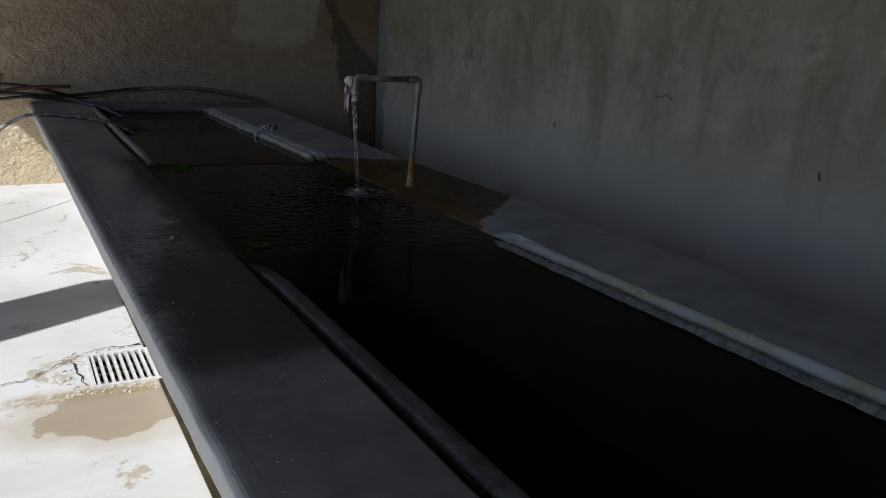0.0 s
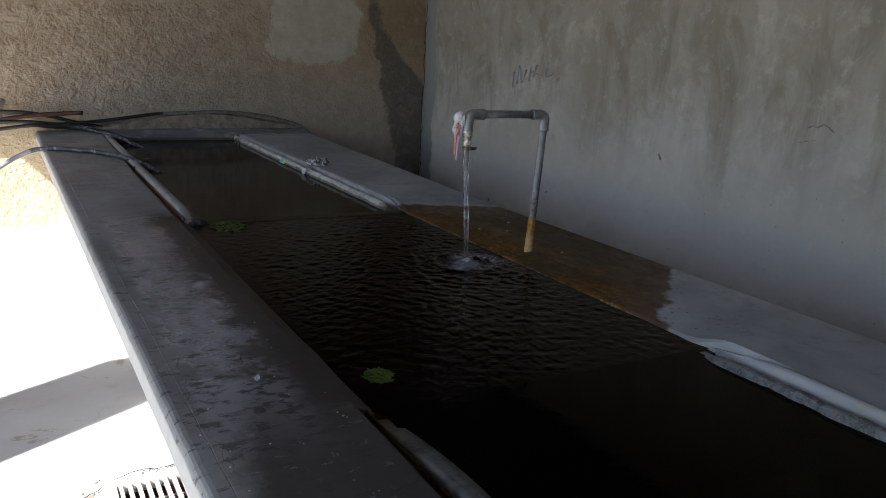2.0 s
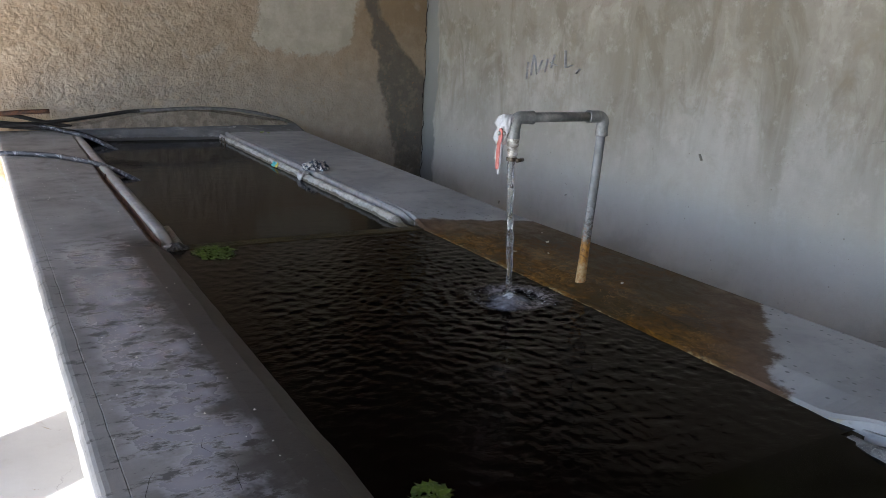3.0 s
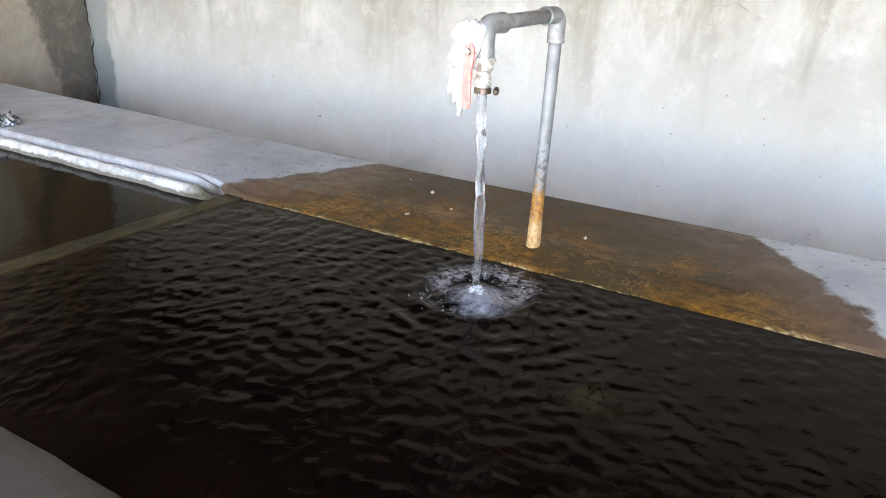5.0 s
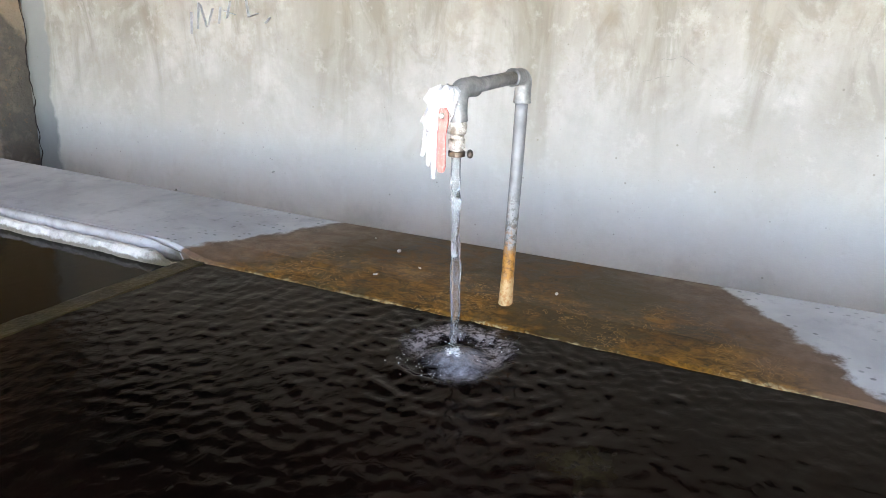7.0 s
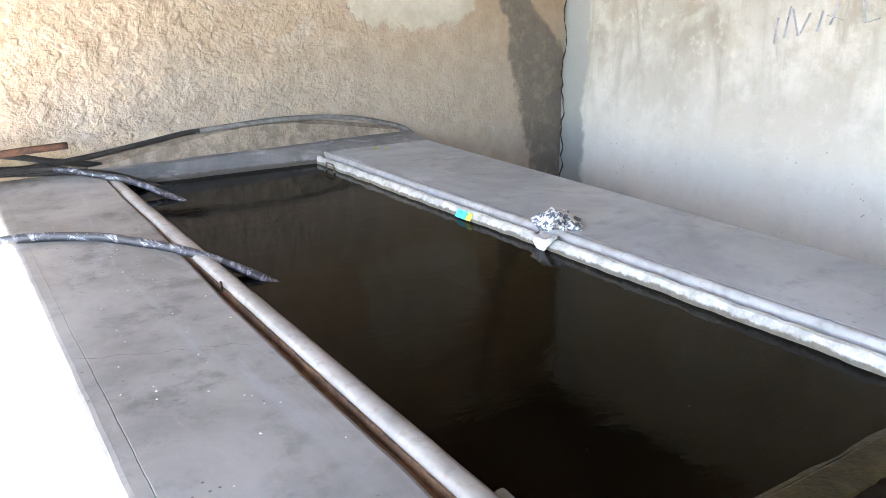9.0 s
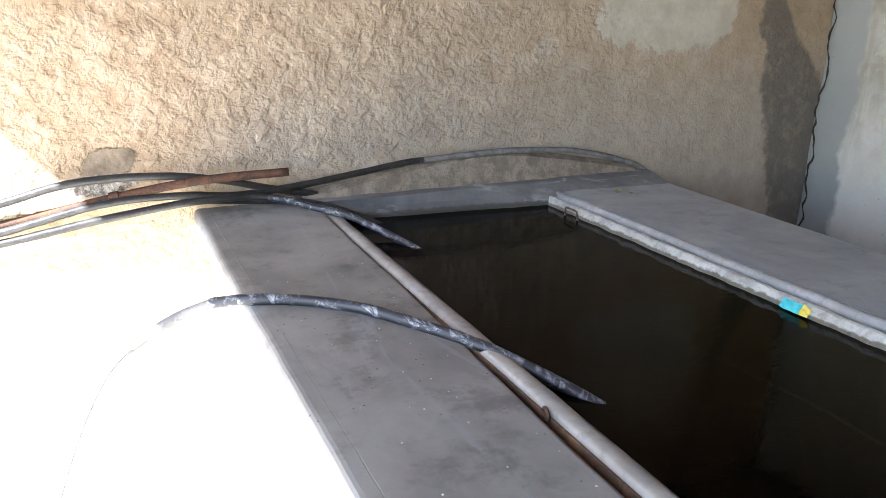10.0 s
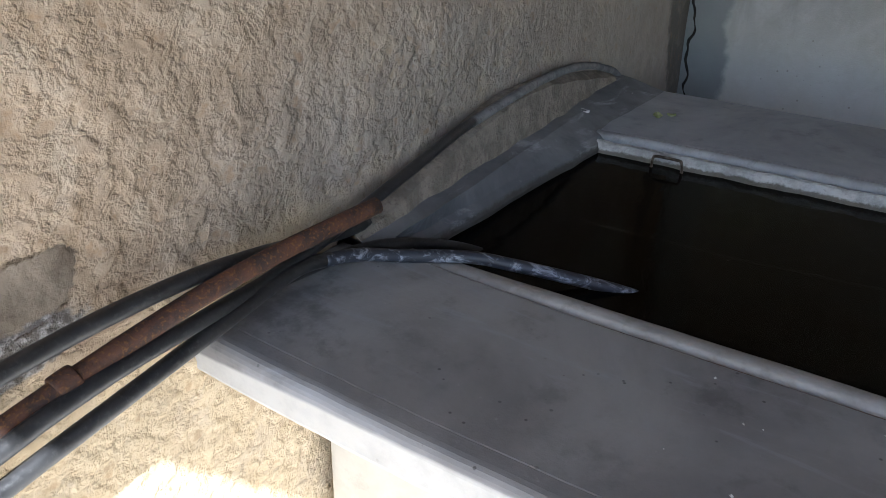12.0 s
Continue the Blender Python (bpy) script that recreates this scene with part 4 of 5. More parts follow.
    xs = np.linspace(0.60, 2.27, 70)
    for x in xs:
        w = rough_edge(x, 21.0, 0.008, 7)
        ye = Y_END - 0.02 * (x - 0.9) + w
        yw = y_wall(x) - 0.035
        for y, z in ((ye + 0.004, 0.60), (ye, 0.795), (ye + 0.006, 0.812 + w * 0.4), (ye + 0.025, 0.824), (yw - 0.06, 0.858 + w * 0.5), (yw, 0.868), (y_wall(x) + 0.05, 0.862), (y_wall(x) + 0.05, 0.60)):
            verts.append((x, y, z))
    for i in range(len(xs) - 1):
        for k in range(8):
            a, b = i * 8 + k, i * 8 + (k + 1) % 8
            faces.append((a, b, b + 8, a + 8))
    faces += [tuple(range(8)), tuple(range(len(verts) - 1, len(verts) - 9, -1))]
    under(t, part("end_ledge", mesh_from("end_ledge", verts, faces, M_END), M_END, None, "sloped grey cement ledge against the wall"))
    verts, faces = [], []
    xs = np.linspace(0.60, 2.2, 90)
    for x in xs:
        w = rough_edge(x, 31.0, 0.008, 9)
        yw = y_wall(x)
        top = 0.862 + 0.125 * math.exp(-((x - 1.42) / 0.62) ** 2) + w * 0.5
        for y, z in ((yw - 0.062 + w, 0.83), (yw - 0.060 + w, 0.858), (yw - 0.048 + w * 0.6, top - 0.012), (yw - 0.012, top + 0.006), (yw + 0.04, top + 0.006), (yw + 0.04, 0.83)):
            verts.append((x, y, z))
    for i in range(len(xs) - 1):
        for k in range(6):
            a, b = i * 6 + k, i * 6 + (k + 1) % 6
            faces.append((a, b, b + 6, a + 6))
    faces += [tuple(range(6)), tuple(range(len(verts) - 1, len(verts) - 7, -1))]
    under(t, part("mortar_skirting", mesh_from("mortar_skirting", verts, faces, M_STRIP), M_STRIP, None, "ochre mortar skirting along the wall"))
    bm = box(bmesh.new(), 0.28, 2.15, Y_NEAR - 0.02, Y_NEAR + 0.3, 0.70, RIM - 0.004, 0.01)
    under(t, part("end_ledge", bm, M_END, None))
    return t


build_basin()


def build_water():
    for name, y0, y1, z, mat in (("water", Y_NEAR + 0.25, Y_DIV_A - 0.03, WATER_NEAR, M_WATER_DARKENED), ("water", Y_DIV_B + 0.02, Y_END + 0.06, WATER_FAR, M_WATER)):
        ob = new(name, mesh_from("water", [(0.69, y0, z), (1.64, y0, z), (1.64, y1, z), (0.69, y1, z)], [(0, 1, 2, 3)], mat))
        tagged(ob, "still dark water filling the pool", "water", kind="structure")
    xs, ys = np.linspace(0.672, 1.705, 256), np.linspace(Y_DIV_A - 0.035, Y_DIV_B + 0.025, 480)
    cx, cy = 1.500, 3.366
    gx, gy = np.meshgrid(xs, ys)
    rnd = np.random.RandomState(4)
    r = np.hypot(gx - cx, gy - cy)
    near = np.exp(-r * 1.9)
    h = np.zeros_like(gx)

    def crest(a):
        return 1.0 - 1.9 * np.abs(np.sin(a / 2)) ** 2

    # rings that run out from the jet and come back off the pool's sides, and loose wavelets between them
    wob = 0.9 * np.sin(gx * 9 + 2 * np.sin(gy * 5)) + 0.9 * np.sin(gy * 8 + 1.5 * np.sin(gx * 6)) + 0.5 * np.sin(gx * 23 + gy * 17)
    for sx, sy, much in ((cx, cy, 1.0), (2 * 0.69 - cx, cy, 0.55), (2 * 1.68 - cx, cy, 0.55), (cx, 2 * 4.28 - cy, 0.45), (cx, 2 * 2.38 - cy, 0.45)):
        d = np.hypot(gx - sx, gy - sy)
        for length, amp in ((0.042, 0.00036), (0.066, 0.0005)):
            patch = np.clip(0.45 + 0.8 * np.sin(np.arctan2(gy - sy, gx - sx) * 5 + d * 7 + length * 90), 0, 1.3)
            h += much * amp * crest(2 * math.pi * d / length + 1.3 * wob + length * 200) * patch * np.exp(-0.55 * d)
    for i in range(80):
        length = 0.024 * 3.8 ** (rnd.random() ** 1.3)
        way = rnd.uniform(0, 2 * math.pi)
        k = 2 * math.pi / length
        bend = 2.4 * np.sin(gx * rnd.uniform(4, 12) + gy * rnd.uniform(-5, 5) + rnd.uniform(0, 6)) + 2.4 * np.sin(gy * rnd.uniform(4, 12) + rnd.uniform(0, 6))
        patch = np.clip(-0.10 + np.sin(gx * rnd.uniform(3, 11) + gy * rnd.uniform(-9, 9) + rnd.uniform(0, 6)), 0, 2)
        h += 0.0044 * length * crest(k * (gx * math.cos(way) + gy * math.sin(way)) + bend + rnd.uniform(0, 6)) * patch
    h *= 0.34 + 1.45 * near
    h += 0.0010 * np.sin(r * 105 + 1.5 * np.sin(gx * 17) + 1.5 * np.sin(gy * 13)) * near ** 2
    h += 0.011 * np.exp(-(r / 0.05) ** 2) - 0.006 * np.exp(-((r - 0.085) / 0.03) ** 2) + 0.004 * np.exp(-((r - 0.125) / 0.02) ** 2)
    rim = np.minimum(np.minimum(gx - xs[0], xs[-1] - gx), np.minimum(gy - ys[0], ys[-1] - gy))
    h *= np.clip(rim / 0.05, 0, 1)
    verts = np.stack([gx.ravel(), gy.ravel(), WATER_MID + h.ravel()], 1).tolist()
    faces = []
    n = len(xs)
    for j in range(len(ys) - 1):
        for i in range(n - 1):
            faces.append((j * n + i, j * n + i + 1, (j + 1) * n + i + 1, (j + 1) * n + i))
    ob = new("water", mesh_from("water", verts, faces, M_RIPPLE, True))
    tagged(ob, "dark rippling water under the running tap", "water", kind="structure")


build_water()


# ---- the tap ----
TAP = Vector((1.460, 3.350, 0))


def lathe(bm, centre, rings, sides=20):
    """Rings (z, radius) round a vertical axis."""
    rows = []
    for z, r in rings:
        rows.append([bm.verts.new((centre[0] + r * math.cos(2 * math.pi * k / sides), centre[1] + r * math.sin(2 * math.pi * k / sides), z)) for k in range(sides)])
    for a, b in zip(rows[:-1], rows[1:]):
        for k in range(sides):
            bm.faces.new((a[k], a[(k + 1) % sides], b[(k + 1) % sides], b[k]))
    bm.faces.new(rows[0][::-1])
    bm.faces.new(rows[-1])
    return bm


def build_tap():
    t = base("standpipe_tap", (1.785, 3.38, 0.81), "galvanised standpipe tap with a rusty foot, running", "tap")
    foot, top = Vector((1.787, 3.380, 0.80)), Vector((1.803, 3.366, 1.296))
    under(t, part("riser_pipe", tube_mesh("riser_pipe", [foot, foot.lerp(top, 0.12), foot.lerp(top, 0.3), top], [0.0170, 0.0158, 0.0146, 0.0144], M_RISER, 20, wobble=0.06), M_RISER, None, "galvanised pipe, orange with rust at its foot"))
    ex = Vector((1.806, 3.364, 1.343))
    elbow = [top + Vector((0, 0, -0.012)), top + Vector((0, 0, 0.014)), ex + Vector((-0.004, 0, -0.013)), ex + Vector((-0.016, 0.001, -0.001)), ex + Vector((-0.042, 0.002, 0)), ex + Vector((-0.062, 0.003, 0))]
    e1 = under(t, part("elbow", tube_mesh("elbow", elbow, [0.0200, 0.0186, 0.0184, 0.0184, 0.0186, 0.0200], M_GALV, 20), M_GALV, None, "galvanised pipe elbow"))
    ax = TAP + Vector((0, 0, 1.343))
    under(t, part("arm_pipe", tube_mesh("arm_pipe", [ex + Vector((-0.05, 0.003, 0)), ax + Vector((0.05, 0, 0))], 0.0144, M_GALV, 20), M_GALV, None, "galvanised horizontal pipe"))
    elbow = [ax + Vector((0.062, -0.002, 0)), ax + Vector((0.042, -0.001, 0)), ax + Vector((0.016, 0, -0.001)), ax + Vector((0.004, 0, -0.013)), ax + Vector((0, 0, -0.038)), ax + Vector((0, 0, -0.058))]
    under(t, part("elbow", tube_mesh("elbow", elbow, [0.0200, 0.0186, 0.0184, 0.0184, 0.0186, 0.0200], M_GALV, 20), M_GALV, None, "galvanised pipe elbow"))
    bm = lathe(bmesh.new(), TAP, [(1.322, 0.012), (1.319, 0.0175), (1.304, 0.018), (1.301, 0.014), (1.296, 0.014), (1.292, 0.0175), (1.278, 0.019), (1.263, 0.0175), (1.259, 0.0135), (1.254, 0.0135), (1.250, 0.016), (1.236, 0.016), (1.233, 0.0125), (1.220, 0.012)])
    under(t, part("valve_body", bm, M_BRASS, None, "limescaled brass ball valve"))
    side = Vector((-0.97, 0.22, 0)).normalized()
    stem = TAP + Vector((0, 0, 1.298))
    under(t, part("valve_stem", tube_mesh("valve_stem", [stem + side * 0.015, stem + side * 0.042], 0.0075, M_BRASS, 12), M_BRASS, None))
    across = Vector((-side.y, side.x, 0))
    bm = bmesh.new()
    rows = []
    for z, w, o in ((1.312, 0.006, 0.040), (1.306, 0.011, 0.040), (1.290, 0.0115, 0.040), (1.278, 0.0105, 0.041), (1.268, 0.0100, 0.044), (1.235, 0.0100, 0.045), (1.206, 0.0100, 0.045), (1.196, 0.006, 0.045)):
        c = Vector((TAP.x, TAP.y, z))
        rows.append([bm.verts.new(c + side * (o + s) + across * a) for s, a in ((0, -w), (0.002, -w * 0.7), (0.002, w * 0.7), (0, w), (-0.003, w), (-0.003, -w))])
    for a, b in zip(rows[:-1], rows[1:]):
        for k in range(6):
            bm.faces.new((a[k], a[(k + 1) % 6], b[(k + 1) % 6], b[k]))
    bm.faces.new(rows[0])
    bm.faces.new(rows[-1][::-1])
    lever = under(t, part("lever_handle", bm, M_PINK, None, "faded red lever handle"))
    nut = stem + side * 0.041
    bolt = part("lever_nut", tube_mesh("lever_nut", [nut, nut + side * 0.007], 0.0062, M_BRASS, 6), M_BRASS, None)
    bolt.parent = lever
    bpy.context.view_layer.update()
    bolt.matrix_parent_inverse = lever.matrix_world.inverted()
    bm = lathe(bmesh.new(), TAP, [(1.230, 0.0140), (1.229, 0.0165), (1.220, 0.0165), (1.219, 0.0140)])
    under(t, part("hose_clamp", bm, M_CLAMP, None, "dark steel hose clamp"))
    cs = TAP + Vector((0.012, -0.022, 1.224))
    under(t, part("clamp_screw", tube_mesh("clamp_screw", [cs + Vector((-0.014, -0.007, 0)), cs + Vector((0.016, 0.008, 0))], 0.0058, M_CLAMP, 8), M_CLAMP, None))
    return t


build_tap()


def crumpled(name, rows, thick, seed, material, fold=0.35, waves=5, rough=0.2):
    """A wrapped cloth: closed rings (centre, radius x, radius y) with folds."""
    verts, faces, n = [], [], 56
    for i, (c, rx, ry) in enumerate(rows):
        for k in range(n):
            a = 2 * math.pi * k / n
            f = 1 + fold * noise.noise(Vector((math.cos(a) * waves * 0.6 + seed, math.sin(a) * waves * 0.6, i * 0.45))) + rough * noise.noise(Vector((math.cos(a) * 6, math.sin(a) * 6, i * 1.3 + seed)))
            verts.append((c[0] + rx * f * math.cos(a), c[1] + ry * f * math.sin(a), c[2] + thick * noise.noise(Vector((a * 2, i, seed)))))
    for i in range(len(rows) - 1):
        for k in range(n):
            a, b = i * n + k, i * n + (k + 1) % n
            faces.append((a, b, b + n, a + n))
    faces += [tuple(range(n - 1, -1, -1)), tuple(range(len(verts) - n, len(verts)))]
    return mesh_from(name, verts, faces, material, True)


def build_rag():
    t = base("rag", (TAP.x - 0.02, TAP.y + 0.01, 1.304), "torn white plastic rag wrapped round the tap", "rag")
    x, y = TAP.x, TAP.y
    wrap = [((x - 0.010, y + 0.012, 1.348), 0.0155, 0.0148), ((x - 0.012, y + 0.016, 1.340), 0.0258, 0.0279), ((x - 0.012, y + 0.020, 1.325), 0.0275, 0.0328), ((x - 0.010, y + 0.020, 1.312), 0.0249, 0.0295),
            ((x - 0.010, y + 0.026, 1.298), 0.0258, 0.0344), ((x - 0.011, y + 0.032, 1.280), 0.0241, 0.0312), ((x - 0.012, y + 0.036, 1.265), 0.0138, 0.0164)]
    under(t, part("wrap", crumpled("wrap", wrap, 0.006, 4.2, M_RAG, 0.45, 6, 0.25), M_RAG, None))
    tails = [(-0.010, 0.044, 1.305, -0.020, 0.050, 1.200, 0.010), (-0.014, 0.034, 1.305, -0.018, 0.040, 1.175, 0.010), (-0.004, 0.052, 1.30, -0.014, 0.066, 1.215, 0.008)]
    for i, (ax, ay, az, bx, by, bz, w) in enumerate(tails):
        verts, faces = [], []
        for j in range(11):
            f = j / 10
            c = Vector((x + ax + (bx - ax) * f, y + ay + (by - ay) * f, az + (bz - az) * f))
            wid = w * (1 - 0.75 * f ** 1.5) + 0.002
            for k in range(8):
                a = 2 * math.pi * k / 8
                g = 1 + 0.5 * noise.noise(Vector((a, f * 4, i * 3.1)))
                verts.append(c + Vector((0.45 * wid * g * math.cos(a), wid * g * math.sin(a), 0)))
        for j in range(10):
            for k in range(8):
                a, b = j * 8 + k, j * 8 + (k + 1) % 8
                faces.append((a, b, b + 8, a + 8))
        faces += [tuple(range(7, -1, -1)), tuple(range(80, 88))]
        under(t, part("tail", mesh_from("tail", verts, faces, M_RAG, True), M_RAG, None))


build_rag()


def build_stream():
    """The falling jet, twisting and narrowing, with its splash."""
    t = base("water_jet", (TAP.x, TAP.y, WATER_MID), "clear twisting jet of falling tap water", "water")
    pts, rad = [], []
    for i in range(26):
        f = i / 25
        z = 1.222 - f * (1.222 - WATER_MID + 0.004)
        pts.append((TAP.x + 0.040 * f ** 1.3 + 0.003 * noise.noise(Vector((f * 5, 1, 0))), TAP.y + 0.016 * f ** 1.3 + 0.004 * noise.noise(Vector((f * 6, 4, 0))), z))
        rad.append(0.0092 - 0.0010 * f + 0.0030 * noise.noise(Vector((f * 22, 8, 0))))
    me = tube_mesh("jet", pts, rad, M_JET, 14, wobble=0.5, steps=4)
    under(t, part("jet", me, M_JET, None))
    rnd = random.Random(5)
    cx, cy = 1.500, 3.366
    bm = bmesh.new()
    for i in range(150):
        # drops thrown up round the plunge and a ragged ring of bubbles farther out
        if i % 3:
            a, r = rnd.uniform(0, 6.28), abs(rnd.gauss(0, 0.05))
        else:
            a, r = rnd.uniform(-0.6, 3.4), rnd.gauss(0.115, 0.028)
        s = rnd.uniform(0.0010, 0.0030) * (1.2 if r < 0.05 else 0.7)
        m = Matrix.Translation((cx + r * math.cos(a), cy + r * math.sin(a), WATER_MID + 0.003 + 0.020 * math.exp(-(r / 0.03) ** 2) * rnd.random())) @ Matrix.Diagonal((s * rnd.uniform(0.8, 1.5), s, s * 0.7, 1))
        bmesh.ops.create_icosphere(bm, subdivisions=1, radius=1, matrix=m)
    foam = tagged(part("foam", bm, M_JET, None, "foaming splash"), kind="stuff")
    foam.data.shade_smooth()
    under(t, foam)
    bm = bmesh.new()
    for i in range(190):
        if i % 4:
            a, r = rnd.uniform(0, 6.28), abs(rnd.gauss(0, 0.026))
        else:
            a, r = rnd.choice((rnd.gauss(0.3, 0.5), rnd.gauss(2.6, 0.4))), rnd.gauss(0.105, 0.020)
        s = rnd.uniform(0.002, 0.0060) if r < 0.020 else rnd.uniform(0.0008, 0.0019)
        m = Matrix.Translation((cx + r * math.cos(a), cy + r * math.sin(a), WATER_MID + 0.003 + 0.016 * rnd.random() * math.exp(-(r / 0.02) ** 2))) @ Matrix.Diagonal((s * rnd.uniform(0.7, 1.7), s * rnd.uniform(0.7, 1.4), s * rnd.uniform(0.4, 1.0), 1))
        bmesh.ops.create_icosphere(bm, subdivisions=1, radius=1, matrix=m)
    foam = tagged(part("foam", bm, M_FOAM, None, "white bubbles of the splash"), kind="stuff")
    foam.data.shade_smooth()
    under(t, foam)


build_stream()


# ---- pipes and hoses ----
def hose(name, points, radius, material, label, category="hose", hollow=False, group="", wobble=0.04):
    me = tube_mesh(name, points, radius, material, 14, hollow=hollow, wobble=wobble)
    ob = new(name, me)
    return tagged(ob, label, category, group)


def build_hoses():
    t = base("iron_pipe", (0.167, 7.211, 0.847), "rusty iron pipe with a collar lying on hoses", "pipe")
    iron = [(-1.3, 7.24, 0.74), (-0.522, 7.239, 0.832), (-0.039, 7.223, 0.929), (0.239, 7.206, 0.974), (0.522, 7.179, 0.993)]
    under(t, part("pipe", tube_mesh("pipe", iron, 0.0150, M_RUST, 16, hollow=True, wobble=0.05), M_RUST, None))
    d = (Vector(iron[2]) - Vector(iron[1])).normalized()
    c = Vector((-0.043, 7.224, 0.928))
    under(t, part("collar", tube_mesh("collar", [c - d * 0.016, c - d * 0.012, c + d * 0.012, c + d * 0.016], [0.0175, 0.0205, 0.0205, 0.0175], M_RUST, 16), M_RUST, None, "rusty pipe collar"))
    g = "hoses beside the end wall"
    hose("hose", [(-1.3, 7.19, 0.82), (-0.505, 7.209, 0.907), (-0.174, 7.210, 0.984), (0.103, 7.227, 0.991), (0.308, 7.250, 0.961), (0.477, 7.283, 0.915), (0.656, 7.314, 0.876)], 0.0132, M_HOSE, "black hose behind the iron pipe", group=g)
    hose("hose", [(-1.3, 7.19, 0.73), (-0.520, 7.198, 0.817), (-0.095, 7.203, 0.911), (0.164, 7.218, 0.923), (0.360, 7.262, 0.903), (0.605, 7.299, 0.918), (0.821, 7.319, 0.946), (1.008, 7.336, 0.972), (1.096, 7.344, 0.978)], 0.0128, M_HOSE, "black hose rising along the end wall", group=g)
    hose("hose", [(1.077, 7.342, 0.977), (1.264, 7.359, 0.986), (1.540, 7.384, 0.993), (1.837, 7.416, 0.973), (2.075, 7.438, 0.926), (2.286, 7.448, 0.845), (2.462, 7.464, 0.616), (2.525, 7.464, 0.028)], 0.0125, M_HOSE_GREY, "dusty grey hose along the end wall", group=g)
    hose("hose", [(-1.3, 7.17, 0.74), (-0.522, 7.200, 0.790), (-0.101, 7.202, 0.860), (0.174, 7.215, 0.897), (0.340, 7.247, 0.898), (0.419, 7.259, 0.894), (0.478, 7.251, 0.887)], 0.0132, M_HOSE, "black hose lying over the slab's end", group=g)
    hose("hose", [(0.463, 7.253, 0.889), (0.537, 7.233, 0.877), (0.606, 7.192, 0.859), (0.700, 7.099, 0.846), (0.750, 7.030, 0.829), (0.800, 6.950, 0.809), (0.850, 6.862, 0.787), (0.905, 6.765, 0.755)], 0.0128, M_LIME, "limescaled hose end dipping into the pool", group=g)
    hose("hose", [(0.165, 7.246, 0.900), (0.400, 7.277, 0.875), (0.616, 7.253, 0.860), (0.795, 7.193, 0.806), (0.915, 7.137, 0.740)], 0.0120, M_HOSE, "black hose end slipping into the pool", group=g)
    # the arched hose from the yard over the slab
    hose("cord", [(-0.34, 5.98, 0.08), (-0.27, 6.10, 0.36), (-0.19, 6.26, 0.56), (-0.11, 6.40, 0.67), (-0.04, 6.50, 0.70)], 0.004, M_HOSE_GREY, "thin grey cord hanging from the hose end", "cord")
    hose("hose", [(-0.055, 6.505, 0.690), (0.005, 6.495, 0.735), (0.08, 6.462, 0.786), (0.16, 6.415, 0.828)], [0.0130, 0.0138, 0.0140, 0.0142], M_HOSE_GREY, "dusty grey hose end over the yard", group="hoses over the slab")
    hose("hose", [(0.145, 6.425, 0.822), (0.225, 6.370, 0.843), (0.34, 6.318, 0.846), (0.47, 6.215, 0.846), (0.57, 6.075, 0.842), (0.66, 5.935, 0.834), (0.74, 5.815, 0.808), (0.815, 5.700, 0.775), (0.87, 5.60, 0.735), (0.925, 5.48, 0.68)], 0.0142, M_LIME, "limescaled hose bent over the slab into the pool", group="hoses over the slab")
    hose("cable", [(0.538, 6.729, 0.109), (0.173, 6.511, 0.068), (-0.26, 6.16, 0.088), (-0.8, 5.6, 0.05), (-1.6, 4.9, 0.012)], 0.0035, M_HOSE, "thin dark cable lying on the paving", "cable")


build_hoses()


# ---- drain, small things ----
def build_grate():
    t = base("drain_grate", (0.385, 3.435, 0), "pale worn iron drain grate over a rusty pit", "drain grate")
    bm = bmesh.new()
    for x0, x1, y0, y1 in ((0.258, 0.274, 3.270, 3.650), (0.542, 0.5545, 3.270, 3.650), (0.274, 0.542, 3.270, 3.290), (0.274, 0.542, 3.630, 3.650)):
        box(bm, x0, x1, y0, y1, -0.03, 0.010, 0.002)
    under(t, part("frame", bm, M_IRON, None))
    for i in range(9):
        x = 0.288 + i * 0.0300
        bm = box(bmesh.new(), x - 0.006, x + 0.006, 3.291, 3.629, -0.02, 0.009, 0.002)
        under(t, part("bar", bm, M_IRON, None))
    for y in (3.375, 3.460, 3.545):
        bm = box(bmesh.new(), 0.275, 0.541, y - 0.004, y + 0.004, -0.034, -0.0205)
        under(t, part("cross_bar", bm, M_IRON, None))
    bm = bmesh.new()
    box(bm, 0.22, 0.554, 3.215, 3.695, -0.32, -0.30)
    for x0, x1, y0, y1 in ((0.22, 0.259, 3.215, 3.695), (0.5535, 0.5545, 3.215, 3.695), (0.259, 0.553, 3.215, 3.271), (0.259, 0.553, 3.649, 3.695)):
        box(bm, x0, x1, y0, y1, -0.30, -0.012)
    under(t, part("pit", bm, M_PIT, None, "rusty drain pit"))


build_grate()


